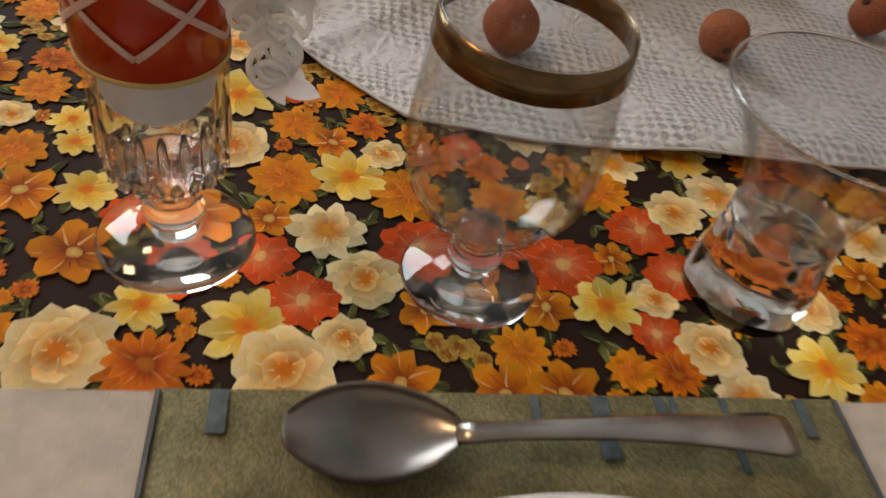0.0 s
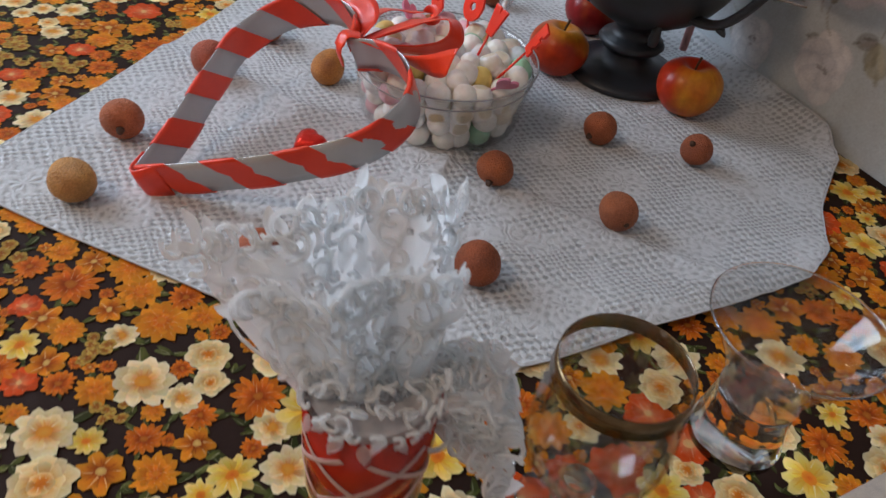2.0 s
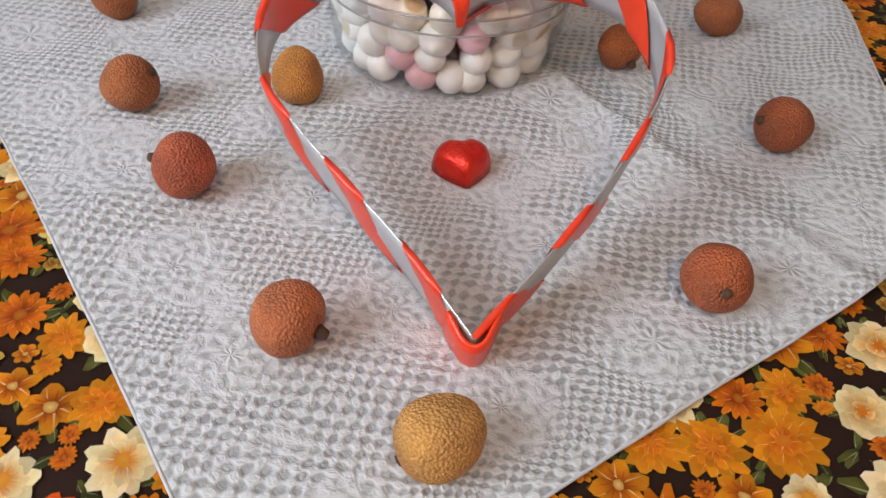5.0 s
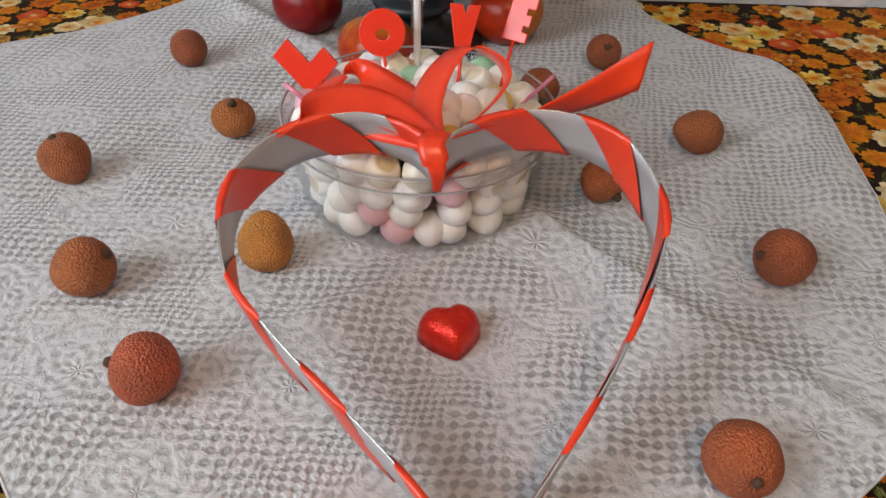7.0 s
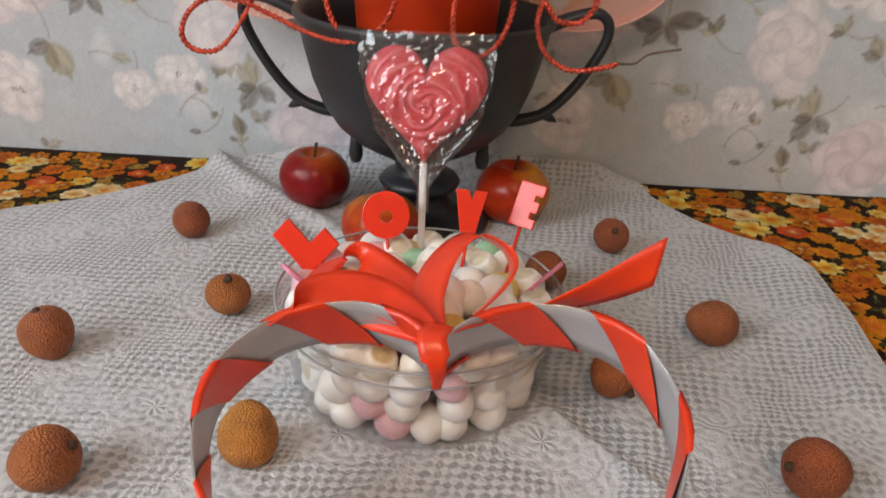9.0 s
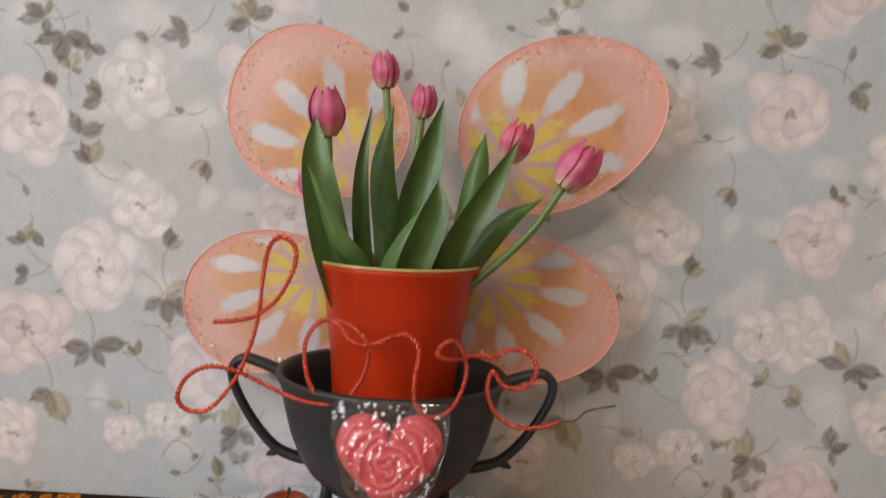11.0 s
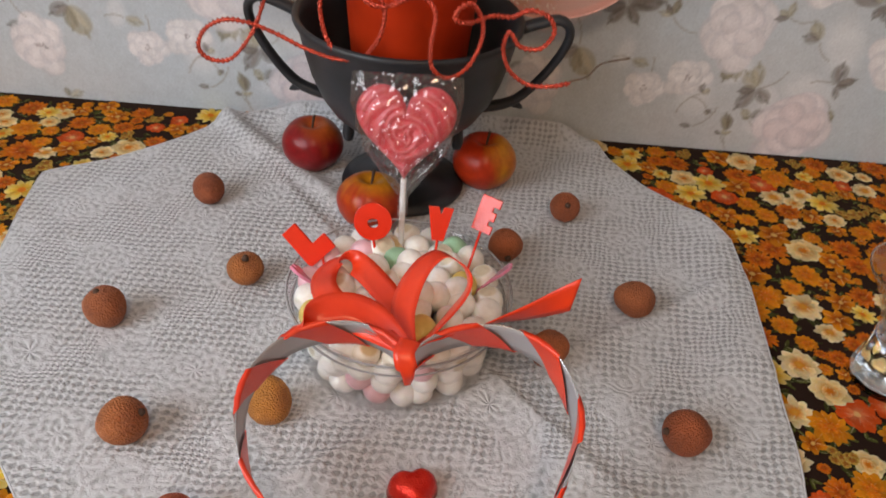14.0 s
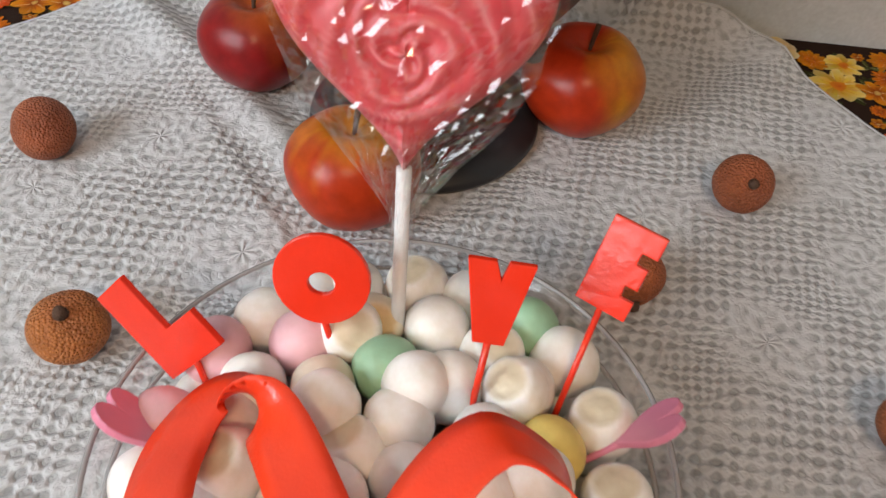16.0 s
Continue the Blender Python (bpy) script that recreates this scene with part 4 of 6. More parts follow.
# ---- apples ----
def apple(x, y, r, turn, tilt, red, gold, face, label):
    ob = thing("apple", pose(x, y, towel_height(x, y, 0), 0, 0, 0), label, "apple", "apples round the goblet")
    prof = []
    for i in range(33):
        a = math.pi * i / 32
        rr = r * math.sin(a) * (1.0 + 0.06 * math.cos(a)) ** 1.5
        z = r * 0.90 * math.cos(a)
        z -= r * 0.30 * math.exp(-(math.sin(a) / 0.30) ** 2) * (1 if a < 1.57 else -0.55)
        prof.append((0.0 if i in (0, 32) else rr, z))
    bm = lathe(prof, 48)
    for v in bm.verts:
        a = math.atan2(v.co.y, v.co.x)
        k = 1 + 0.018 * math.cos(5 * a + turn) + 0.02 * noise.noise(v.co * 30)
        v.co.x *= k
        v.co.y *= k
    fd = Vector(face).normalized()

    def skin(p):
        n = p.normalized()
        t = n.dot(fd) * 0.75 + 0.35 * noise.noise(p * 60) + 0.16 * noise.noise((math.atan2(p.y, p.x) * 9, p.z * 12, turn))
        return mixc(red, gold, (t - 0.15) / 0.65)

    paint(bm, skin)
    lift = pose(0, 0, -min(v.co.z for v in bm.verts), tilt, 0, 0)
    bm.transform(lift)
    part("flesh", bm, APPLE, ob)
    p0 = lift @ Vector((0, 0, r * 0.52))
    pts = spline([p0, lift @ Vector((0.001, 0, r * 0.78)), lift @ Vector((0.0022, 0.001, r * 1.04))], 6)
    part("stalk", tube(pts, lambda t: 0.0009 + 0.0005 * t, 7), STEM, ob)
    return ob


apple(-0.1195, 0.353, 0.0290, 0.3, 0, (0.24, 0.009, 0.010), (0.46, 0.10, 0.015), (0.5, 0.3, 0.85), "dark red apple with a thin stalk beside the goblet")
apple(0.0448, 0.345, 0.0300, 1.7, 0, (0.42, 0.030, 0.006), (0.62, 0.28, 0.015), (0.95, -0.1, 0.25), "red apple with a yellow cheek beside the goblet")
apple(-0.0535, 0.2635, 0.0290, 2.9, -8, (0.44, 0.035, 0.006), (0.66, 0.27, 0.015), (0.15, 0.25, 1.0), "red and yellow apple before the goblet's foot")

# ---- the goblet ----
GX, GY = -0.031, 0.333
goblet = thing("goblet", pose(GX, GY, towel_height(GX, GY, 0)), "charcoal grey two-handled footed goblet holding a flower pot", "goblet")
prof = [(0.0, 0.0), (0.056, 0.0), (0.0575, 0.003), (0.0565, 0.006), (0.046, 0.0085), (0.034, 0.012), (0.026, 0.017), (0.0225, 0.024), (0.0235, 0.028), (0.0300, 0.031), (0.0325, 0.035), (0.0300, 0.039), (0.0225, 0.042), (0.0195, 0.047), (0.021, 0.053), (0.026, 0.056),
        (0.030, 0.059), (0.040, 0.064), (0.053, 0.072), (0.0655, 0.084), (0.075, 0.099), (0.0825, 0.118), (0.088, 0.140), (0.0915, 0.157), (0.0955, 0.163), (0.0958, 0.166), (0.0935, 0.168), (0.0895, 0.165), (0.086, 0.150), (0.080, 0.122), (0.071, 0.098), (0.055, 0.081), (0.0, 0.074)]
part("bowl", lathe(prof, 72), CHARCOAL, goblet)
for s in (-1, 1):
    pts = spline([(s * 0.062, 0, 0.087), (s * 0.078, 0, 0.089), (s * 0.094, 0, 0.0955), (s * 0.108, 0, 0.109), (s * 0.1215, 0, 0.128), (s * 0.132, 0, 0.149), (s * 0.133, 0, 0.163), (s * 0.124, 0, 0.1705), (s * 0.108, 0, 0.167), (s * 0.091, 0, 0.160)], 8)
    bm = tube([Vector(p) for p in pts], lambda t: 0.0050 - 0.0012 * math.sin(math.pi * t), 10)
    for v in bm.verts:
        v.co.y *= 1.5
    handle = part("handle", bm, CHARCOAL, goblet)
    spur = lathe([(0.0, 0.0), (0.0042, 0.001), (0.0036, 0.006), (0.0018, 0.011), (0.0, 0.013)], 10, m=pose(s * 0.092, 0, 0.0945, 0, s * 118, 0))
    part("spur", spur, CHARCOAL, handle)
    bm = lathe([(0.0, -0.012), (0.004, -0.010), (0.0055, -0.004), (0.0045, 0.004), (0.0035, 0.014), (0.0, 0.014)], 14, m=pose(s * 0.048, -0.022, 0.066))
    part("knob", bm, CHARCOAL, goblet)

# ---- flower pot with tulips ----
PX, PY, PZ = -0.030, 0.333, 0.0855
pot = thing("flower_pot", pose(PX, PY, PZ), "red-orange enamelled flower pot standing in the goblet", "flower pot")
part("wall", lathe([(0.0, 0.0), (0.046, 0.0), (0.047, 0.002), (0.049, 0.05), (0.053, 0.10), (0.059, 0.145), (0.066, 0.170), (0.0675, 0.1735), (0.066, 0.1755), (0.0635, 0.172), (0.056, 0.145), (0.050, 0.10), (0.0, 0.095)], 64), POT, pot)
part("rim", lathe([(0.0655, 0.1748), (0.0672, 0.1752), (0.0676, 0.1765), (0.0660, 0.1775), (0.0645, 0.1762), (0.0655, 0.1748)], 64), POT_EDGE, pot, "thin dull gold edge")
part("soil", lathe([(0.0, 0.128), (0.03, 0.130), (0.0525, 0.126)], 40), SOIL, pot)

plant = thing("tulips", pose(PX, PY, PZ + 0.126), "bunch of pink tulips with broad green leaves in the pot", "tulips")
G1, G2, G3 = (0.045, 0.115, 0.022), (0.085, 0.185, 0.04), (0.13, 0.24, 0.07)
rng = random.Random(3)


def tulip(base, tip, size, lean, pink):
    base, tip = Vector(base), Vector(tip)
    mid = base.lerp(tip, 0.55) + Vector((lean * 0.012, 0, 0.008))
    pts = spline([base, mid, tip], 8)
    st = tube(pts, 0.0032, 8)
    paint(st, lambda p: mixc(G2, (0.20, 0.30, 0.11), p.z * 6))
    part("stem", st, LEAF, plant)
    d = (pts[-1] - pts[-2]).normalized()
    m = Matrix.Translation(tip) @ d.to_track_quat("Z", "Y").to_matrix().to_4x4()
    bloom_ob = None
    for k in range(6):
        bm = bmesh.new()
        inner = k % 2
        nu, nv = 8, 10
        grid = []
        for i in range(nv + 1):
            t = i / nv
            rad = size * (0.10 + 0.40 * math.sin(math.pi * min(1, t * 0.80 + 0.10)) ** 0.8) * (0.90 if inner else 1.0)
            half = 0.72 * math.sin(math.pi * (0.12 + 0.86 * t)) ** 0.6
            row = []
            for j in range(nu + 1):
                u = (j / nu * 2 - 1) * half
                a = math.pi / 3 * k + u
                r = rad * (1 - 0.05 * abs(u)) + 0.0006 * math.cos(u * 8)
                row.append(bm.verts.new((r * math.cos(a), r * math.sin(a), size * (1.25 * t - 0.02 + 0.06 * math.sin(k * 1.7) * t))))
            grid.append(row)
        for a, b in zip(grid, grid[1:]):
            for j in range(nu):
                bm.faces.new((a[j], a[j + 1], b[j + 1], b[j]))
        paint(bm, lambda p: mixc((0.62, 0.42, 0.28), mixc(pink, (0.70, 0.20, 0.32), 0.5 + 0.5 * noise.noise(p * 120)), p.z / (0.35 * size)))
        bm.transform(m)
        part("petal", bm, PETAL, plant)


def tulip_leaf(base, points, width, fold, shade):
    base = Vector(base)
    pts = spline([base] + [Vector(p) for p in points], 9)
    bm = bmesh.new()
    n = len(pts)
    rows = []
    side0 = Vector((1, 0.25 * fold, 0))
    for i, p in enumerate(pts):
        t = i / (n - 1)
        d = (pts[min(i + 1, n - 1)] - pts[max(i - 1, 0)]).normalized()
        s = (side0 - d * side0.dot(d)).normalized()
        nr = d.cross(s)
        w = width * (0.35 + 0.65 * math.sin(math.pi * min(1.0, t * 0.85 + 0.12))) * (1 - t ** 5) + 0.0004
        rows.append([bm.verts.new(p + s * (w * u) - nr * (w * 0.55 * u * u * (1 if fold > 0 else -1))) for u in (-1, -0.6, -0.2, 0, 0.2, 0.6, 1)])
    for a, b in zip(rows, rows[1:]):
        for j in range(6):
            bm.faces.new((a[j], a[j + 1], b[j + 1], b[j]))
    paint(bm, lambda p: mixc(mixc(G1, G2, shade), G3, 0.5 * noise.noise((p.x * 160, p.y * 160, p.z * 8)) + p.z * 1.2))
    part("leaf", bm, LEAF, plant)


tulip((-0.02, 0.0, 0.0), (-0.062, -0.005, 0.150), 0.031, -1, (0.62, 0.045, 0.16))
tulip((0.0, 0.01, 0.0), (0.012, 0.015, 0.170), 0.022, 0, (0.60, 0.04, 0.17))
tulip((0.015, 0.01, 0.0), (0.086, 0.010, 0.138), 0.028, 1, (0.62, 0.03, 0.07))
tulip((0.02, -0.02, 0.0), (0.128, -0.018, 0.118), 0.033, 1.5, (0.66, 0.06, 0.20))
tulip((-0.02, 0.02, 0.0), (-0.078, 0.030, 0.098), 0.020, -1, (0.60, 0.05, 0.20))
tulip((0.0, 0.02, 0.0), (-0.020, 0.030, 0.195), 0.024, 0, (0.62, 0.05, 0.16))
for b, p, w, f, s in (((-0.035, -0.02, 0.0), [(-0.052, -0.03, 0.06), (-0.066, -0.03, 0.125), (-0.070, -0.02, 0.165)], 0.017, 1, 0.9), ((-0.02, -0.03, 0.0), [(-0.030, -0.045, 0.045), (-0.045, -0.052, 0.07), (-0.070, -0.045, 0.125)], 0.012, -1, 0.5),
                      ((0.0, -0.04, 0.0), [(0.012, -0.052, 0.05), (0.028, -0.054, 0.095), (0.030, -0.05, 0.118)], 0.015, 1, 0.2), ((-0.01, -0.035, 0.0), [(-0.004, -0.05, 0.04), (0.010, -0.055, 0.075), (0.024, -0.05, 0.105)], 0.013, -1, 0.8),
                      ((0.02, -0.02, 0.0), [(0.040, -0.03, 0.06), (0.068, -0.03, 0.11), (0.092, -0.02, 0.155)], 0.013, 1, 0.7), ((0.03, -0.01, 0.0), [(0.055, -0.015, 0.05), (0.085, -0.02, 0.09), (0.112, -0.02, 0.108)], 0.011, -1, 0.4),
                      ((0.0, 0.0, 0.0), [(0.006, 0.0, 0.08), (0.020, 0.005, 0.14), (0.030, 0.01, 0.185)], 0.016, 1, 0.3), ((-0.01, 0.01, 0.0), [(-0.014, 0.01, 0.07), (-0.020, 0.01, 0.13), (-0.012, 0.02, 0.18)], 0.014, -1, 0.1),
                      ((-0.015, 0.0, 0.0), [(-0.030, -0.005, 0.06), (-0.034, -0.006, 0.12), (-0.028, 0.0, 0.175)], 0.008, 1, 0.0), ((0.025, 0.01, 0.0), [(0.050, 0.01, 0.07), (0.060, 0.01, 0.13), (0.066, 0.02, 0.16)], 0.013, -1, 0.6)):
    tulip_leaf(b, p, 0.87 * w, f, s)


# ---- fairy wings behind the pot ----
def wing_lobe(cx, cz, rx, rz, turn, hub, parent):
    bm = bmesh.new()
    rings, segs = 44, 220
    lay = bm.verts.layers.float_color.new("Col")
    ct, st = math.cos(turn), math.sin(turn)
    hd = math.atan2((hub[1] - cz) / rz, (hub[0] - cx) / rx) - turn
    grid = []
    for i in range(rings + 1):
        f = i / rings
        row = []
        for k in range(segs):
            a = 2 * math.pi * k / segs
            wob = 1 + 0.025 * math.cos(3 * a + turn)
            x, z = rx * f * math.cos(a) * wob, rz * f * math.sin(a) * wob
            v = bm.verts.new((cx + x * ct - z * st, 0.003 * math.sin(2 * a) * f, cz + x * st + z * ct))
            ex, ez = math.cos(a) * f - 0.62 * math.cos(hd), math.sin(a) * f - 0.62 * math.sin(hd)
            dist, ang = math.hypot(ex, ez), math.atan2(ez, ex)
            ray = math.cos(ang * 11)
            blur = 0.10 * noise.noise((cx * 50 + x * 160, 0.0, cz * 50 + z * 160))
            step = lambda e, w: max(0.0, min(1.0, e / w + 0.5))
            base4 = mixc((0.82, 0.36, 0.13, 0.66), (0.84, 0.47, 0.38, 0.72), step(dist - 1.12 + blur, 0.3))
            win = step(ray - 0.15 - 0.85 * ((dist - 0.86) / 0.30) ** 2 + blur * 3, 0.6) * step(0.30 - abs(dist - 0.90), 0.16)
            c4 = mixc(base4, (0.84, 0.84, 0.86, 0.62), win)
            heart_zone = mixc((0.80, 0.52, 0.48, 0.62), (0.82, 0.62, 0.08, 0.78), step(0.5 - ray + blur * 3, 0.8) * step(dist - 0.2, 0.15))
            c4 = mixc(heart_zone, c4, step(dist - 0.58 + blur, 0.2))
            c4 = mixc(c4, (0.84, 0.40, 0.32, 0.86), step(f - 0.90, 0.04))
            col, al = c4[:3], c4[3]
            v[lay] = (*col, al)
            row.append(v)
        grid.append(row)
    for a, b in zip(grid, grid[1:]):
        for k in range(segs):
            j = (k + 1) % segs
            bm.faces.new((a[k], a[j], b[j], b[k]))
    bmesh.ops.remove_doubles(bm, verts=bm.verts, dist=1e-6)
    edge = [v.co.copy() for v in grid[-1] if v.is_valid]
    lobe = part("wing", bm, GAUZE, parent, recalc=False)
    gl = bmesh.new()
    for _ in range(420):
        f, a = rng.uniform(0.55, 0.99) ** 0.4, rng.uniform(0, 2 * math.pi)
        x, z = rx * f * math.cos(a), rz * f * math.sin(a)
        m = Matrix.Translation((cx + x * ct - z * st, -0.0012, cz + x * st + z * ct)) @ pose(0, 0, 0, 90 + rng.uniform(-35, 35), rng.uniform(-35, 35), rng.uniform(0, 60))
        bmesh.ops.create_circle(gl, cap_ends=True, segments=6, radius=rng.uniform(0.0006, 0.0014), matrix=m)
    part("glitter", gl, GLITTER, lobe, "fine copper glitter", smooth=False, recalc=False)["kind"] = "stuff"
    part("wing_wire", tube(edge, 0.0008, 6, closed=True), plain("wing_edge", (0.84, 0.48, 0.40), 0.5, 0.15, 200, 0.4), lobe)


wings = thing("fairy_wings", pose(0, 0.405, 0.0), "glittering orange, yellow and pink gauze fairy wings behind the pot", "fairy wings")
HUB = (-0.03, 0.29)
wing_lobe(-0.152, 0.212, 0.082, 0.066, 0.15, HUB, wings)
wing_lobe(0.088, 0.216, 0.080, 0.068, -0.15, HUB, wings)
wing_lobe(-0.115, 0.385, 0.085, 0.075, -0.5, HUB, wings)
wing_lobe(0.105, 0.388, 0.098, 0.075, 0.5, HUB, wings)
part("spine", tube([Vector((-0.03, 0.002, 0.02)), Vector((-0.03, 0.002, 0.18)), Vector((-0.03, 0.002, 0.32))], 0.004, 8), plain("wing_spine", (0.60, 0.30, 0.28), 0.6), wings)

# ---- red tinsel script ----
SCRIPT_A = [(-0.159, 0.218), (-0.144, 0.219), (-0.128, 0.224), (-0.112, 0.238), (-0.101, 0.26), (-0.101, 0.276), (-0.111, 0.283), (-0.12, 0.275), (-0.124, 0.255), (-0.127, 0.224), (-0.133, 0.199), (-0.144, 0.173), (-0.161, 0.152), (-0.177, 0.15), (-0.185, 0.159), (-0.178, 0.175),
            (-0.162, 0.185), (-0.144, 0.183), (-0.124, 0.174), (-0.104, 0.166), (-0.08, 0.162), (-0.06, 0.168), (-0.047, 0.185), (-0.043, 0.205), (-0.05, 0.218), (-0.065, 0.224), (-0.081, 0.222), (-0.091, 0.207), (-0.09, 0.187), (-0.084, 0.172), (-0.074, 0.166)]
SCRIPT_B = [(-0.075, 0.225), (-0.065, 0.222), (-0.056, 0.212), (-0.042, 0.21), (-0.026, 0.217), (-0.015, 0.219), (-0.007, 0.209), (-0.009, 0.187), (-0.007, 0.169), (0.005, 0.16), (0.019, 0.166), (0.027, 0.185), (0.026, 0.202), (0.018, 0.215), (0.009, 0.213), (0.007, 0.206), (0.017, 0.202),
            (0.033, 0.203), (0.048, 0.202), (0.059, 0.209), (0.073, 0.207), (0.079, 0.195), (0.071, 0.182), (0.056, 0.182), (0.047, 0.192), (0.044, 0.178), (0.051, 0.16), (0.066, 0.151), (0.083, 0.153), (0.097, 0.157)]
sign = thing("wire_word", pose(0, 0.258, 0.0), "red tinsel wire bent into the handwritten word Love", "wire sign")


def tinsel(points, name):
    pts = spline([(x, 0.0035 * math.sin(40 * x + i * 0.7) - 0.020 * math.exp(-((x + 0.020) / 0.045) ** 4), z) for i, (x, z) in enumerate(points)], 10)
    bm = tube(pts, 0.0013, 7)
    for ph in (0, math.pi):
        wind = []
        up = Vector((0, 1, 0))
        s = 0.0
        for i, p in enumerate(pts):
            d = (pts[min(i + 1, len(pts) - 1)] - pts[max(i - 1, 0)]).normalized()
            if i:
                s += (p - pts[i - 1]).length
            side = d.cross(up).normalized()
            a = s / 0.0075 * 2 * math.pi + ph
            wind.append(p + (up * math.cos(a) + side * math.sin(a)) * 0.0014)
        tube(wind, 0.0009, 5, bm)
    return part(name, bm, TINSEL, sign)


tinsel(SCRIPT_A, "script_wire")
tinsel(SCRIPT_B, "script_wire")
pts = spline([(0.097, 0.0, 0.157), (0.113, 0.02, 0.153), (0.127, 0.042, 0.155), (0.150, 0.05, 0.158)], 8)
part("bare_end", tube(pts, 0.0009, 6), TWIG, sign, "thin bare wire end")


# ---- the tub of sweets ----
JX, JY = -0.0165, 0.117
JZ = towel_height(JX, JY, 0)
tub = thing("plastic_tub", pose(JX, JY, JZ), "clear round plastic tub filled with sugar sweets", "tub")
tprof = [(0.0, 0.0), (0.0601, 0.0), (0.0648, 0.0015), (0.0682, 0.005), (0.0714, 0.02), (0.074, 0.04), (0.0733, 0.046), (0.0746, 0.0475), (0.0748, 0.0545), (0.0773, 0.0555), (0.0777, 0.057), (0.0762, 0.058), (0.0737, 0.057), (0.0733, 0.048), (0.0729, 0.04), (0.0703, 0.02), (0.0671, 0.0055), (0.0, 0.0012)]
tw = part("tub_wall", lathe(tprof, 80), TUB, tub)
tw.visible_shadow = False
for zz, rr in ((0.0575, 0.0770), (0.0470, 0.0742)):
    part("rim_ring", lathe([(rr, zz - 0.0007), (rr + 0.0010, zz), (rr, zz + 0.0007), (rr - 0.0008, zz), (rr, zz - 0.0007)], 80), plain("rim_plastic", (0.34, 0.33, 0.33), 0.15, 0.05, 60, 0.0), tub)

SHELLS = {"white": (0.95, 0.935, 0.905), "ivory": (0.88, 0.80, 0.67), "pink": (0.86, 0.53, 0.59), "green": (0.36, 0.62, 0.42), "yellow": (0.80, 0.62, 0.18)}
rng = random.Random(21)


def sweet_mesh(tone, dent, seed):
    bm = bmesh.new()
    bmesh.ops.create_icosphere(bm, subdivisions=4, radius=1)
    off = Vector((seed, seed * 2.0, 0))
    shell = SHELLS[tone]
    biscuit = (0.70, 0.52, 0.28)
    lay = bm.verts.layers.float_color.new("Col")
    for v in bm.verts:
        p = v.co.normalized()
        r = 1 + 0.06 * noise.noise(p * 1.1 + off) + 0.02 * noise.noise(p * 4 + off)
        q = Vector((p.x * r, p.y * r, p.z * r * 1.10))
        c = shell
        ang = math.acos(max(-1, min(1, p.z)))
        if dent and ang < 0.75:
            k = 1 - ang / 0.75
            q.z -= 0.20 * min(1, k * 2.2) * (0.9 + 0.2 * noise.noise(p * 9 + off))
            c = mixc(shell, biscuit if dent == 2 else (0.74, 0.66, 0.50), min(1, k * 4))
        v.co = q * 0.0100
        v[lay] = (*c, 1)
    me = bpy.data.meshes.new("sweet")
    bm.to_mesh(me)
    bm.free()
    me.materials.append(CANDY)
    me.shade_smooth()
    return me


SWEETS = {(t, d): sweet_mesh(t, d, 1 + i * 1.3) for i, (t, d) in enumerate([("white", 0), ("white", 1), ("white", 2), ("ivory", 0), ("ivory", 2), ("pink", 0), ("green", 0), ("yellow", 0)])}


def pack():
    """Settles sweets ring by ring, from the tub's floor to the heap on top."""
    out = []
    for z, rmax, step in ((0.0113, 0.0555, 0), (0.0250, 0.0582, 1), (0.0385, 0.0605, 0), (0.0510, 0.0622, 1)):
        top = z > 0.045
        r = rmax
        while r > 0.004:
            n = max(1, int(2 * math.pi * r / 0.0183))
            for k in range(n):
                if not top and r < rmax - 0.02:
                    continue
                a = 2 * math.pi * (k + 0.5 * step) / n + 0.3 * r * 90 + rng.uniform(-0.08, 0.08)
                lift = 0.007 * (1 - (r / rmax) ** 2) if top else 0
                out.append((r * math.cos(a), r * math.sin(a), z + lift + rng.uniform(-0.0012, 0.0012), a))
            r -= 0.0177
    return out


placed = pack()
# further sweets lying loose in the dips of the heap
for k in range(9):
    a = 0.6 + 2 * math.pi * k / 9
    r = 0.020 if k % 2 else 0.040
    placed.append((r * math.cos(a), r * math.sin(a), 0.0645 - 0.006 * (r / 0.05), a))
SPOTS = {"pink": [(-0.052, 0.036), (-0.027, 0.030), (-0.062, 0.014), (0.0, -0.035)], "green": [(-0.005, 0.022), (0.030, 0.045), (0.056, 0.008)], "yellow": [(0.036, 0.005), (-0.050, -0.035), (0.022, -0.045)]}


used = set()
for tone, spots in SPOTS.items():
    for sx, sy in spots:
        high = [i for i, p in enumerate(placed) if (p[2] > 0.045 or math.hypot(p[0], p[1]) > 0.05) and i not in used]
        i = min(high, key=lambda k: (placed[k][0] - sx) ** 2 + (placed[k][1] - sy) ** 2 - (0.0001 if placed[k][2] > 0.045 else 0))
        used.add(i)
        placed[i] = (*placed[i][:4], tone)
for tx, ty, tz in ((-0.012, -0.053, 0.0235), (-0.006, -0.052, 0.0105), (0.020, -0.050, 0.0365)):
    i = min((k for k in range(len(placed)) if k not in used), key=lambda k: (Vector(placed[k][:3]) - Vector((tx, ty, tz))).length)
    used.add(i)
    placed[i] = (*placed[i][:4], "pink")
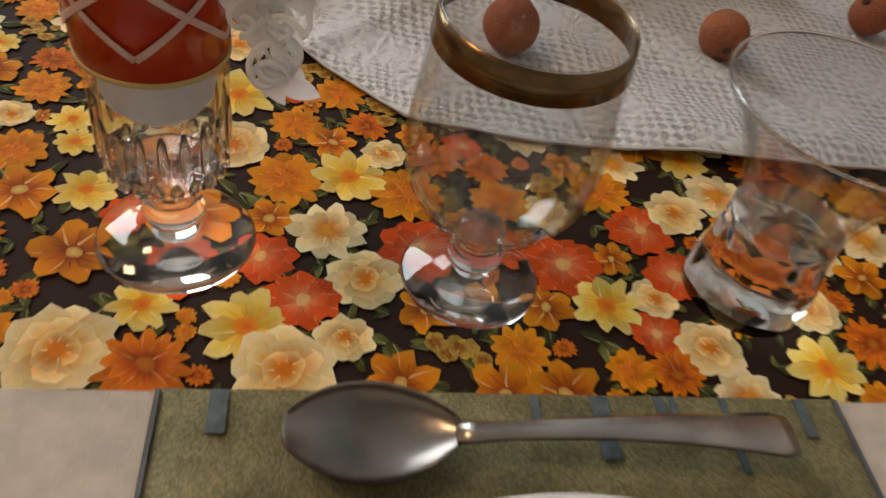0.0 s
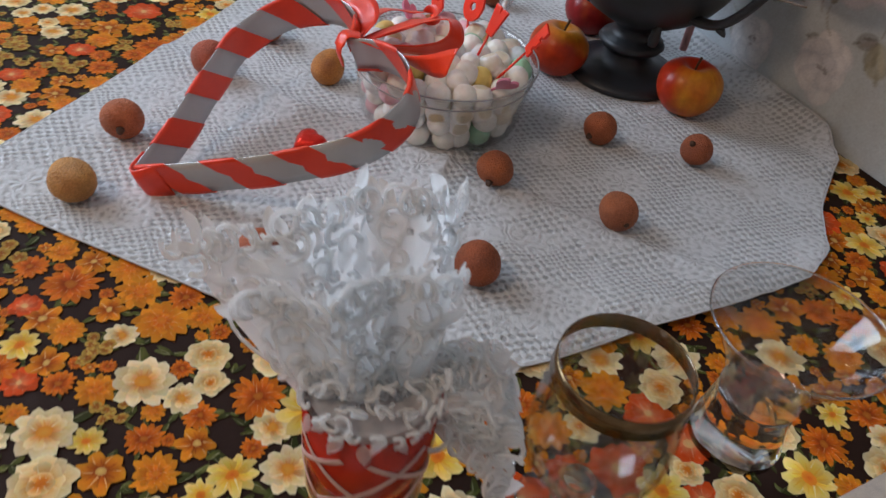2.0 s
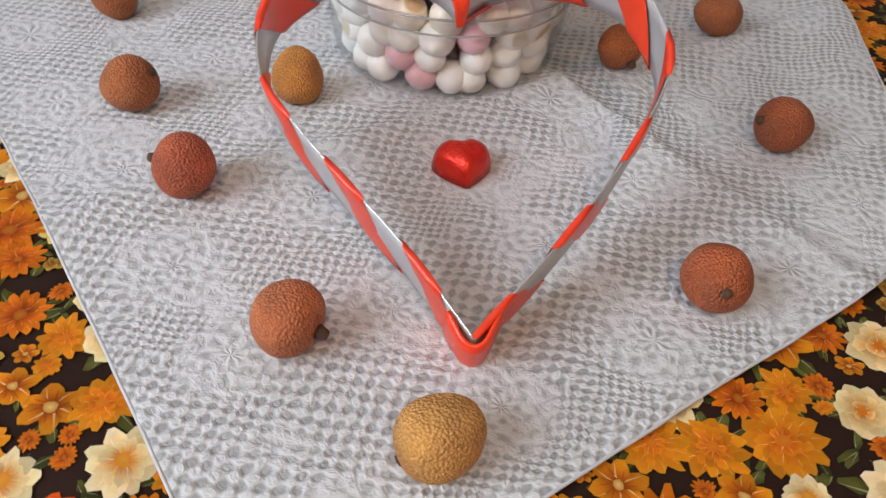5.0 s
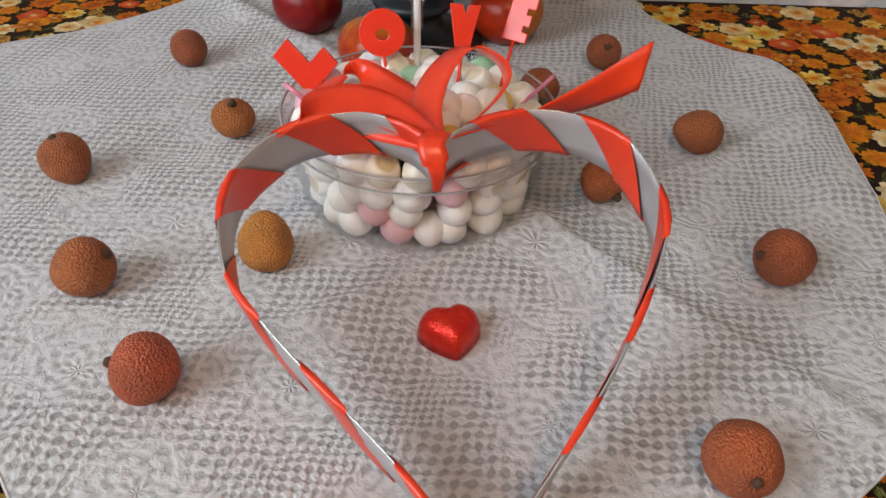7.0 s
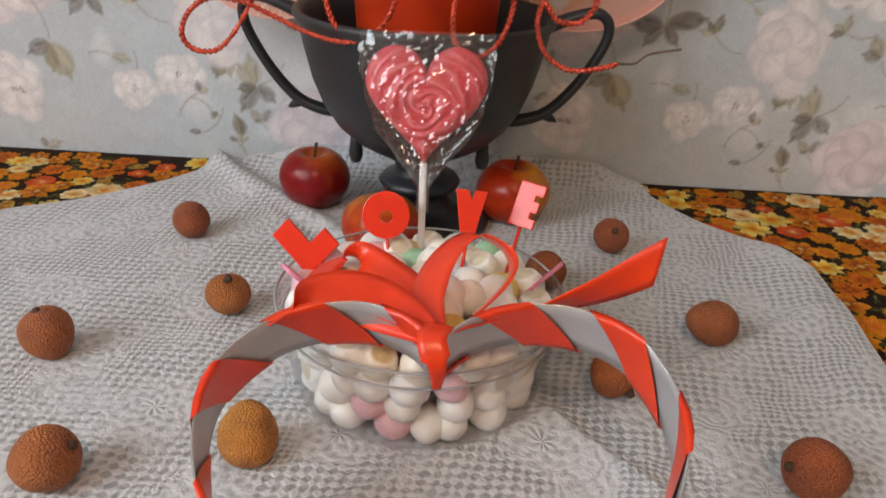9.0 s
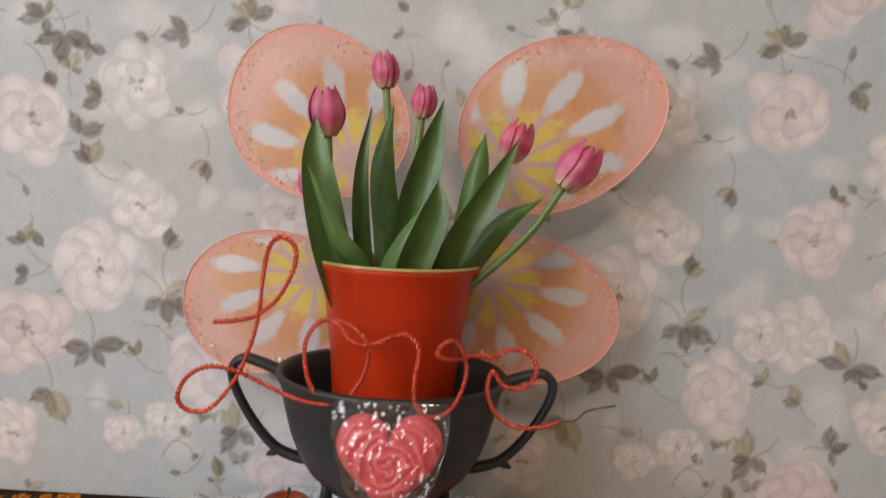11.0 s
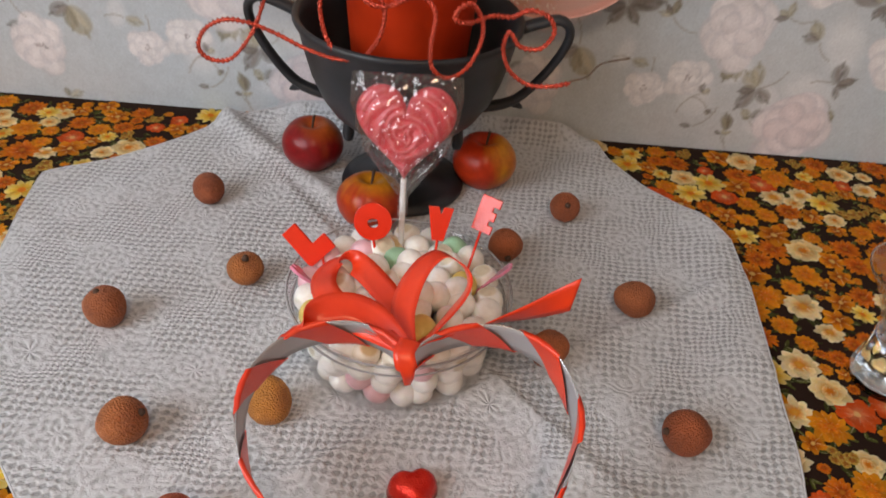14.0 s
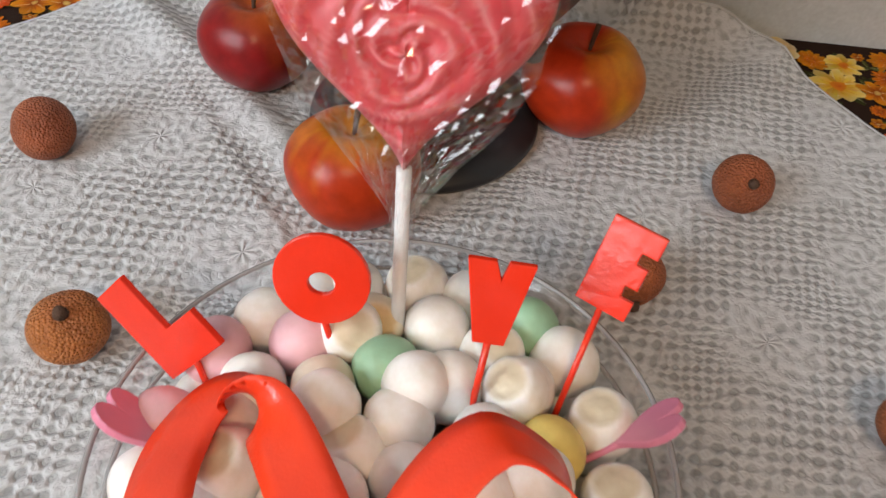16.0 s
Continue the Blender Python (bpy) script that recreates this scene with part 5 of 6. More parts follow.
for p in placed:
    x, y, z, a = p[:4]
    tone = p[4] if len(p) > 4 else None
    key = (tone, 0) if tone else rng.choice([("white", 0)] * 14 + [("white", 1)] * 3 + [("white", 2)] + [("ivory", 0)] + [("ivory", 2)])
    ob = new("sweet", SWEETS[key])
    up = Vector((rng.uniform(-0.6, 0.6), rng.uniform(-0.9, 0.3), 1.0 if z > 0.045 else 0.2))
    if z <= 0.045:
        up = Vector((math.cos(a), math.sin(a), rng.uniform(-0.4, 0.4)))
    ob.matrix_world = Matrix.Translation((JX + x, JY + y, JZ + z + 0.0005)) @ up.to_track_quat("Z", "Y").to_matrix().to_4x4() @ pose(0, 0, 0, 0, 0, rng.uniform(0, 360)) @ Matrix.Scale(rng.uniform(0.92, 1.04), 4)
    word = {"pink": "pale pink", "green": "mint green", "yellow": "lemon yellow", "ivory": "ivory", "white": "white"}[key[0]]
    tagged(ob, word + (" cracked round sugar sweet in the tub" if key[1] else " round sugar sweet in the tub"), "sweet", "sweets in the tub")


# ---- letter picks ----
def pick(name, outline, foot, centre, roll, label, thick=0.0022, holes=(), material=None, tilt=-22, yaw=0.0):
    """A flat shape on a thin stick; roll turns it in its own plane."""
    material = material or PLASTIC_RED
    foot, centre = Vector(foot), Vector(centre)
    ob = thing(name, pose(*foot), label, "party pick", "picks in the sweets")
    m = pose(*(centre - foot), tilt, roll, yaw)
    part("letter", _moved(prism(outline, thick, 0.0004, holes), m), material, ob, smooth=False)
    low = m @ Vector((0, 0, min(z for _, z in outline) * 0.9))
    part("stick", tube([Vector((0, 0, 0)), low * 0.5, low], 0.0010, 8), material, ob)
    return ob


def _moved(bm, m):
    bm.transform(m)
    return bm


ring = lambda r, n=32, cx=0, cz=0, q=1.0: [(cx + r * math.cos(2 * math.pi * i / n), cz + q * r * math.sin(2 * math.pi * i / n)) for i in range(n)]
L_OUT = [(-0.0105, -0.0125), (0.0105, -0.0125), (0.0105, -0.0025), (0.0005, -0.0025), (0.0005, 0.0125), (-0.0105, 0.0125)]
V_OUT = [(-0.0045, -0.013), (0.0045, -0.013), (0.0095, 0.013), (0.002, 0.013), (0.0005, 0.0075), (-0.0015, 0.013), (-0.0095, 0.013)]
E_OUT = [(-0.0075, -0.013), (0.0075, -0.013), (0.0075, -0.0070), (0.0035, -0.0070), (0.0035, -0.0035), (0.0070, -0.0035), (0.0070, 0.0030), (0.0035, 0.0030), (0.0035, 0.0065), (0.0080, 0.0065), (0.0080, 0.013), (-0.0075, 0.013)]
pick("letter_pick", [(x * 1.3, z * 1.25) for x, z in L_OUT], (-0.069, 0.133, 0.046), (-0.0835, 0.142, 0.0755), -50, "glossy red plastic letter L on a stick in the sweets")
pick("letter_pick", ring(0.0135), (-0.034, 0.146, 0.050), (-0.0395, 0.152, 0.0890), -4, "glossy red plastic letter O on a stick in the sweets", holes=(ring(0.0038, 16, 0, -0.001, 0.9),))
pick("letter_pick", [(x * 0.92, z * 0.92) for x, z in V_OUT], (0.0035, 0.128, 0.052), (0.0072, 0.144, 0.0975), 3, "glossy red plastic letter V on a stick in the sweets")
pick("letter_pick", E_OUT, (0.027, 0.134, 0.052), (0.0402, 0.1625, 0.0955), 3, "glossy red plastic letter E on a stick in the sweets", tilt=-30, yaw=-27.5)
HEART2 = [(0.0055 * 16 / 16 * math.sin(t) ** 3 * 1.15, 0.0055 * (13 * math.cos(t) - 5 * math.cos(2 * t) - 2 * math.cos(3 * t) - math.cos(4 * t)) / 16) for t in [2 * math.pi * i / 36 for i in range(36)]]
HEART2 = [(x * 1.35, z * 2.3) for x, z in HEART2]


def heart_pick(foot, centre, normal):
    foot, centre = Vector(foot), Vector(centre)
    ob = thing("heart_pick", pose(*foot), "pink plastic heart on a stick in the sweets", "party pick", "picks in the sweets")
    d = (centre - foot).normalized()
    side = d.cross(Vector(normal)).normalized()
    nr = side.cross(d).normalized()
    m = Matrix.Translation(centre - foot) @ Matrix((side, -nr, d)).transposed().to_4x4()
    part("heart", _moved(prism(HEART2, 0.0022, 0.0004), m), PLASTIC_PINK, ob, smooth=False)
    part("stick", tube([Vector((0, 0, 0)), (centre - foot) * 0.5, centre - foot - d * 0.006], 0.0011, 8), PLASTIC_PINK, ob)


heart_pick((-0.060, 0.106, 0.052), (-0.0835, 0.115, 0.0670), (0.38, 0.50, 0.78))
heart_pick((0.030, 0.124, 0.048), (0.0530, 0.131, 0.0690), (-0.27, 0.45, 0.85))

# ---- lollipop ----
lolly = thing("lollipop", pose(-0.0193, 0.153, 0.042), "pink heart lollipop shaped as a rose, wrapped in clear film", "lollipop")
AXIS = Vector((-0.0012, 0.020, 0.070)).normalized()
LM = pose(0, 0, 0, -math.degrees(math.atan2(AXIS.y, AXIS.z)), math.degrees(AXIS.x), 0)
part("stick", _moved(lathe([(0.0, 0.0), (0.0021, 0.0), (0.0021, 0.074), (0.0, 0.074)], 14), LM), STICK, lolly)


def heart_xy(t):
    x = math.sin(t) ** 3
    z = (13 * math.cos(t) - 5 * math.cos(2 * t) - 2 * math.cos(3 * t) - math.cos(4 * t)) / 17
    return x, z


def lolly_head():
    bm = bmesh.new()
    n, rings = 96, 34
    rosy, pale = (0.66, 0.072, 0.090), (0.80, 0.26, 0.28)
    lay = bm.verts.layers.float_color.new("Col")
    for face in (-1, 1):
        grid = []
        for i in range(rings + 1):
            f = i / rings
            row = []
            for k in range(n):
                x, z = heart_xy(2 * math.pi * k / n)
                px, pz = x * f * 0.0345, (z + 0.12) * f * 0.0400
                a = math.atan2(pz, px)
                depth = 0.0050 * (1 - f ** 5)
                groove = 0.0
                if face < 0:
                    rad = math.hypot(px, pz * 1.05)
                    ph = (rad / 0.0066 + a / (2 * math.pi) * 1.0 + 0.25 * math.sin(3 * a + rad * 320)) % 1.0
                    groove = math.exp(-((ph - 0.5) / 0.10) ** 2) * (1 if f < 0.97 else 0)
                    depth += 0.0014 * math.sin(math.pi * ph) * (1 - f ** 8)
                v = bm.verts.new((px, face * depth, 0.1065 + pz))
                v[lay] = (*mixc(rosy, pale, groove * 0.9), 1)
                row.append(v)
            grid.append(row)
        for a, b in zip(grid, grid[1:]):
            for k in range(n):
                j = (k + 1) % n
                bm.faces.new((a[k], a[j], b[j], b[k]))
    bmesh.ops.remove_doubles(bm, verts=bm.verts, dist=1e-6)
    return bm


part("candy_heart", _moved(lolly_head(), LM), LOLLY, lolly)


def wrap_sheet():
    """A loose film bag round the heart, gathered at the stick."""
    bm = bmesh.new()
    cols, rws = 34, 50
    for face in (-1, 1):
        grid = []
        for i in range(rws + 1):
            t = i / rws
            z = 0.046 + 0.101 * t
            if t < 0.45:
                half = 0.0035 + 0.0245 * (max(0, t - 0.14) / 0.31) ** 1.1
                thickn = 0.003 + 0.003 * t / 0.45
            else:
                half = 0.0280 + 0.0105 * math.sin((t - 0.45) / 0.55 * math.pi * 0.62)
                thickn = 0.0065 if t < 0.85 else 0.0065 * (1 - (t - 0.85) / 0.15) + 0.0003
            row = []
            for k in range(cols + 1):
                u = k / cols * 2 - 1
                w = (1 - abs(u) ** 3)
                crease = 0.0024 * noise.noise((u * 6, t * 10, face * 3.0)) + 0.0020 * abs(noise.noise((u * 17 + t * 12, t * 19 - u * 8, face))) + 0.0013 * noise.noise((u * 30 + t * 7, t * 4 - u * 2, face))
                u += 0.03 * noise.noise((k * 3.1, i * 2.7, face)) * (abs(u) < 0.99)
                row.append(bm.verts.new((u * half * (1 + 0.04 * noise.noise((t * 12, u, 2.0))), face * (thickn * w + 0.0012) + crease * w, z + 0.0015 * noise.noise((u * 4, t, 5.0)))))
            grid.append(row)
        for a, b in zip(grid, grid[1:]):
            for k in range(cols):
                bm.faces.new((a[k], a[k + 1], b[k + 1])), bm.faces.new((a[k], b[k + 1], b[k]))
    return bm


wrapping = part("wrapper", _moved(wrap_sheet(), LM), WRAP, lolly, "clear crinkled film", smooth=False)
wrapping.visible_shadow = False

# ---- the heart-shaped frame wound with ribbon ----
KNOT = Vector((-0.005, 0.038, 0.082))
VUP = Vector((0, 0.930, 0.3675))
NRM = Vector((0, -0.3675, 0.930))
HPTS = [(0.0, -0.011), (-0.014, 0.002), (-0.038, 0.008), (-0.070, -0.003), (-0.090, -0.033), (-0.084, -0.074), (-0.060, -0.103), (-0.036, -0.126), (-0.008, -0.153), (0.0215, -0.1865)]
HPTS_R = [(0.0215, -0.1865), (0.038, -0.163), (0.056, -0.137), (0.077, -0.102), (0.095, -0.062), (0.099, -0.034), (0.086, -0.003), (0.062, 0.011), (0.038, 0.012), (0.014, 0.003), (0.0, -0.011)]
HALF = 0.0142
frame_ob = thing("ribbon_heart", pose(*KNOT), "heart-shaped silver band wound with red ribbon leaning on the tub", "heart ornament")


def frame_line(pts2):
    return [VUP * q.y + Vector((q.x, 0, 0)) for q in spline([(x, y, 0) for x, y in pts2], 14)]


def resample(pts, n):
    acc = [0.0]
    for a, b in zip(pts, pts[1:]):
        acc.append(acc[-1] + (b - a).length)
    out, k = [], 0
    for i in range(n):
        s = acc[-1] * i / (n - 1)
        while k < len(acc) - 2 and acc[k + 1] < s:
            k += 1
        t = (s - acc[k]) / max(1e-9, acc[k + 1] - acc[k])
        out.append(pts[k].lerp(pts[k + 1], t))
    return out, acc[-1]


def band(pts):
    """A strip standing square to the heart's plane, with thin bright edges."""
    bm = strip(pts, [NRM] * len(pts), HALF, 0.0008)
    return bm


def winding(pts, length, pitch, width, start, hand):
    """A ribbon wound slantwise round the band."""
    bm = bmesh.new()
    n = len(pts)

    def at(s):
        t = max(0.0, min(0.9999, s / length)) * (n - 1)
        i = int(t)
        p = pts[i].lerp(pts[i + 1], t - i)
        d = (pts[i + 1] - pts[i]).normalized()
        return p, d.cross(NRM).normalized()

    turns = int(length / pitch) + 2
    per = 24
    rows = []
    for k in range(-per, turns * per):
        ph = k / per
        f = ph % 1.0
        h = HALF + 0.0007
        if f < 0.46:
            w, o = -h + 2 * h * f / 0.46, 0.0011
        elif f < 0.5:
            w, o = h, 0.0011 - 0.0022 * (f - 0.46) / 0.04
        elif f < 0.96:
            w, o = h - 2 * h * (f - 0.5) / 0.46, -0.0011
        else:
            w, o = -h, -0.0011 + 0.0022 * (f - 0.96) / 0.04
        row = []
        for e in (-0.5, -0.17, 0.17, 0.5):
            s = start + ph * pitch + e * width
            p, nr = at(s)
            row.append(bm.verts.new(p + NRM * (w * hand) + nr * (o + (0.0004 if abs(e) < 0.3 else 0) * (1 if o > 0 else -1))))
        rows.append((row, start + ph * pitch))
    for (a, s0), (b, s1) in zip(rows, rows[1:]):
        if s0 < 0.004 or s1 > length - 0.004:
            continue
        for j in range(3):
            bm.faces.new((a[j], a[j + 1], b[j + 1], b[j]))
    for v in [v for v in bm.verts if not v.link_faces]:
        bm.verts.remove(v)
    return bm


for pts2, hand, st in ((HPTS, -1, 0.018), (HPTS_R, -1, 0.012)):
    line, length = resample(frame_line(pts2), 160)
    part("band", band(line), BAND, frame_ob, "silver-grey band")
    part("ribbon_wrap", winding(line, length, 0.052, 0.026, st, hand), SATIN, frame_ob, "red satin ribbon")
    for sg in (1, -1):
        part("band_edge", tube([p + NRM * (sg * HALF) for p in line], 0.0004, 5), BAND_EDGE, frame_ob)
tipv = VUP * -0.1865 + Vector((0.0215, 0, 0))
bm = bmesh.new()
wrap_pts = spline([tipv + Vector((-0.011, 0.0, 0)) + VUP * 0.010, tipv + Vector((-0.003, -0.0015, -0.001)), tipv + Vector((0.004, -0.001, -0.001)), tipv + Vector((0.010, 0.0, 0)) + VUP * 0.013], 8)
strip(wrap_pts, [NRM] * len(wrap_pts), HALF + 0.0005, 0.0016, bm)
part("tip_wrap", bm, SATIN, frame_ob, "red satin ribbon")

# the bow at the notch
O = Vector((0.001, -0.008, 0.006))


def loop_ribbon(points, sides, half, name, n=10, skew=0.0):
    pts = spline(points, n)
    sd = []
    m = len(pts)
    for i in range(m):
        t = i / (m - 1) * (len(sides) - 1)
        k = min(int(t), len(sides) - 2)
        sd.append(Vector(sides[k]).lerp(Vector(sides[k + 1]), t - k))
    return part(name, strip(pts, sd, half, 0.0005, skew=skew), SATIN, frame_ob)


H = lambda t: 0.0088 * min(1, 0.42 + 3.5 * min(t, 1 - t))
loop_ribbon([O, (-0.0055, 0.024, 0.010), (0.001, 0.050, 0.017), (0.0136, 0.0640, 0.022), (0.0280, 0.0615, 0.018), (0.0338, 0.0500, 0.012), (0.0260, 0.0300, 0.008), O + Vector((0.006, 0.004, 0.001))], [(1, -0.3, 0.1), (1, -0.1, 0.3), (0.9, -0.3, 0.4), (0.5, -0.75, 0.3), (0.1, -0.8, 0.5), (0.1, -0.7, 0.7), (0.3, -0.7, 0.7), (0.4, -0.6, 0.7)], H, "bow_loop")
loop_ribbon([O, (-0.012, 0.030, 0.006), (-0.029, 0.060, 0.002), (-0.044, 0.080, -0.003), (-0.055, 0.083, -0.006), (-0.061, 0.068, -0.006), (-0.057, 0.045, 0.0), (-0.042, 0.024, 0.003), (-0.019, 0.006, 0.005), O + Vector((-0.003, 0.0, 0.001))], [(0.9, 0.2, 0.2), (0.95, 0.3, 0.2), (0.9, 0.2, 0.3), (0.7, -0.5, 0.5), (0.5, -0.7, 0.4), (0.9, -0.3, 0.3), (0.9, 0.2, 0.3), (0.5, 0.6, 0.4), (0.2, 0.8, 0.5), (0.2, 0.7, 0.6)], lambda t: 0.98 * H(t), "bow_loop")
loop_ribbon([O, (-0.016, 0.008, 0.010), (-0.034, 0.015, 0.015), (-0.050, 0.012, 0.0155), (-0.062, 0.002, 0.013), (-0.0715, -0.0100, 0.0095)], [(0.3, 0.6, 0.7), (0.25, 0.8, 0.55), (0.2, 0.85, 0.45), (0.45, 0.8, 0.35), (0.65, 0.65, 0.3), (0.75, 0.5, 0.3)], lambda t: 0.0092 * min(1, 0.42 + 2.2 * t) * (1 if t < 0.62 else 1 - 0.88 * ((t - 0.62) / 0.38) ** 1.3), "bow_tail")
loop_ribbon([O, (0.0158, 0.0060, 0.006), (0.0436, 0.0160, 0.009), (0.0703, 0.0190, 0.020), (0.0951, 0.0190, 0.036)], [(0.0, -0.8, 0.6), (0.0, -0.9, 0.45), (-0.1, -0.8, 0.75), (-0.2, -0.3, 0.95), (-0.15, 0.25, 0.95)], lambda t: 0.0085 * min(1.0, 0.5 + 3 * t), "bow_tail", skew=0.9)
loop_ribbon([O + Vector((0, 0.003, 0.006)), O + Vector((-0.003, -0.008, 0.006)), O + Vector((0.0, -0.014, -0.004)), O + Vector((0.0, -0.010, -0.018))], [(1, 0, 0), (1, 0, 0), (1, 0.1, 0), (1, 0.2, 0)], lambda t: 0.0062 if t < 0.6 else 0.0062 * (1.3 - t), "bow_knot")


# ---- chocolate heart ----
def choc():
    bm = bmesh.new()
    n, rings = 72, 16
    top = []
    for i in range(rings + 1):
        f = i / rings
        row = []
        for k in range(n):
            x, z = heart_xy(2 * math.pi * k / n)
            x, z = 0.5 * x + 0.5 * math.sin(2 * math.pi * k / n), 0.5 * z + 0.5 * (0.95 * math.cos(2 * math.pi * k / n) - 0.1)
            px, py = x * f * 0.0158, (z + 0.06) * f * 0.0168
            h = 0.0125 * (1 - f ** 3.2) ** 0.55 + 0.0035 * (1 - f ** 14)
            h -= 0.0016 * math.exp(-(px / 0.004) ** 2) * max(0, py / 0.012)
            row.append(bm.verts.new((px, py, max(0.0005, h) + 0.0003 * noise.noise((px * 300, py * 300, 0)))))
        top.append(row)
    for a, b in zip(top, top[1:]):
        for k in range(n):
            j = (k + 1) % n
            bm.faces.new((a[k], a[j], b[j], b[k]))
    bm.faces.new(top[-1][::-1])
    bmesh.ops.remove_doubles(bm, verts=bm.verts, dist=1e-6)
    return bm


ch = part("chocolate_heart", choc(), FOIL)
ch.matrix_world = pose(0.004, -0.008, towel_height(0.004, -0.008, 0), 0, 0, 14) @ Matrix.Scale(1.0, 4)
tagged(ch, "small chocolate heart in shiny red foil on the towel", "chocolate")


# ---- the glasses ----
def glass_thing(x, y, label):
    return thing("drinking_glass", pose(x, y, CLOTH_Z - 0.0004), label, "glass", "glasses by the place setting")


def glass_part(name, prof, parent, segs=56, label="", flutes=None, material=None):
    bm = lathe(prof, segs)
    if flutes:
        for v in bm.verts:
            flutes(v)
    ob = part(name, bm, material or BLOWN, parent, label)
    ob.visible_shadow = False
    return ob


g1 = glass_thing(0.3325, -0.1088, "cut glass tumbler with a ruby red band on a low foot")


def flute(v):
    r = math.hypot(v.co.x, v.co.y)
    if 0.036 < v.co.z < 0.074 and r > 0.0175:
        a = math.atan2(v.co.y, v.co.x)
        k = 1 - 0.075 * (0.5 + 0.5 * math.cos(16 * a)) * min(1, (0.074 - v.co.z) / 0.014)
        v.co.x *= k
        v.co.y *= k


glass_part("cup", [(0.0, 0.0375), (0.0150, 0.0378), (0.0190, 0.0395), (0.0212, 0.0445), (0.0216, 0.052), (0.0218, 0.060), (0.0221, 0.067), (0.0223, 0.074), (0.0225, 0.082), (0.0238, 0.115), (0.0250, 0.1450), (0.0244, 0.1460), (0.0236, 0.1450), (0.0224, 0.115), (0.0210, 0.082), (0.0203, 0.060), (0.0180, 0.0485), (0.0, 0.0465)], g1, 128, flutes=flute)
glass_part("foot", [(0.0, 0.0), (0.0285, 0.0), (0.0298, 0.0012), (0.0285, 0.0026), (0.0190, 0.0042), (0.0100, 0.0072), (0.0078, 0.0105), (0.0105, 0.0140), (0.0115, 0.0180), (0.0095, 0.0215), (0.0072, 0.0245), (0.0080, 0.0285), (0.0120, 0.0325), (0.0165, 0.0355), (0.0180, 0.0372), (0.0, 0.0372)], g1, 64, material=SOLID_GLASS)
for k in range(20):
    a = 2 * math.pi * k / 20
    gem = bmesh.new()
    bmesh.ops.create_icosphere(gem, subdivisions=1, radius=0.0034, matrix=pose(0.0196 * math.cos(a), 0.0196 * math.sin(a), 0.0412, 0, 0, math.degrees(a)) @ Matrix.Diagonal((0.6, 0.8, 1.25, 1)))
    part("cut_facet", gem, SOLID_GLASS, g1, smooth=False).visible_shadow = False
    rib = bmesh.new()
    bmesh.ops.create_icosphere(rib, subdivisions=2, radius=1.0, matrix=pose(0.0216 * math.cos(a + 0.16), 0.0216 * math.sin(a + 0.16), 0.0570, 0, 0, math.degrees(a + 0.16)) @ Matrix.Diagonal((0.0009, 0.0019, 0.0105, 1)))
    part("cut_flute", rib, SOLID_GLASS, g1).visible_shadow = False
band1 = part("red_band", lathe([(0.02295, 0.088), (0.02370, 0.110), (0.02490, 0.1425), (0.02515, 0.1425), (0.02395, 0.110), (0.02320, 0.088), (0.02295, 0.088)], 96), RUBY, g1, "ruby red flashed band")
part("gold_line", lathe([(0.0229, 0.0862), (0.0234, 0.0862), (0.0235, 0.0880), (0.0230, 0.0880), (0.0229, 0.0862)], 96), POT_EDGE, band1, "thin gold line")
for hand in (1, -1):
    for k in range(5):
        pts, sides = [], []
        for i in range(15):
            t = i / 14
            a = 2 * math.pi * k / 5 + hand * t * 1.7
            z = 0.096 + 0.034 * t
            r = 0.02345 + 0.036 * (z - 0.088) + 0.0003
            pts.append(Vector((r * math.cos(a), r * math.sin(a), z)))
            sides.append(Vector((-math.sin(a), math.cos(a), -hand * 0.9)))
        part("cut_line", strip(pts, sides, 0.0011, 0.0003), ETCH, band1)

g2 = glass_thing(0.3455, 0.0055, "round brandy glass with a dark gilt band at its rim")
glass_part("bowl", [(0.0, 0.0305), (0.0090, 0.0312), (0.0175, 0.0345), (0.0265, 0.0425), (0.0325, 0.0540), (0.0345, 0.0670), (0.0336, 0.0840), (0.0316, 0.1010), (0.0298, 0.1165), (0.0294, 0.1173), (0.0290, 0.1163), (0.0308, 0.1005), (0.0328, 0.0840), (0.0337, 0.0670), (0.0317, 0.0548), (0.0257, 0.0438), (0.0170, 0.0362), (0.0, 0.0325)], g2, 72)
glass_part("stem", [(0.0, 0.0), (0.0270, 0.0), (0.0280, 0.0010), (0.0268, 0.0022), (0.0150, 0.0040), (0.0082, 0.0068), (0.0070, 0.0090), (0.0098, 0.0115), (0.0112, 0.0150), (0.0096, 0.0185), (0.0068, 0.0205), (0.0088, 0.0230), (0.0098, 0.0260), (0.0088, 0.0290), (0.0075, 0.0304), (0.0, 0.0304)], g2, 64, material=SOLID_GLASS)
part("gilt_band", lathe([(0.03125, 0.1065), (0.0300, 0.1168), (0.0303, 0.1168), (0.0316, 0.1065), (0.03125, 0.1065)], 72), GILT, g2, "dull dark gilt band")

g3 = glass_thing(0.3474, 0.1235, "flared clear glass dessert bowl on a thick low foot")
glass_part("bowl", [(0.0, 0.0425), (0.0222, 0.0440), (0.0224, 0.0490), (0.0238, 0.056), (0.0285, 0.068), (0.0365, 0.082), (0.0440, 0.0930), (0.0462, 0.0960), (0.0455, 0.0968), (0.0430, 0.0938), (0.0352, 0.0830), (0.0268, 0.0690), (0.0217, 0.0570), (0.0204, 0.0490), (0.0190, 0.0455), (0.0, 0.0445)], g3, 72)


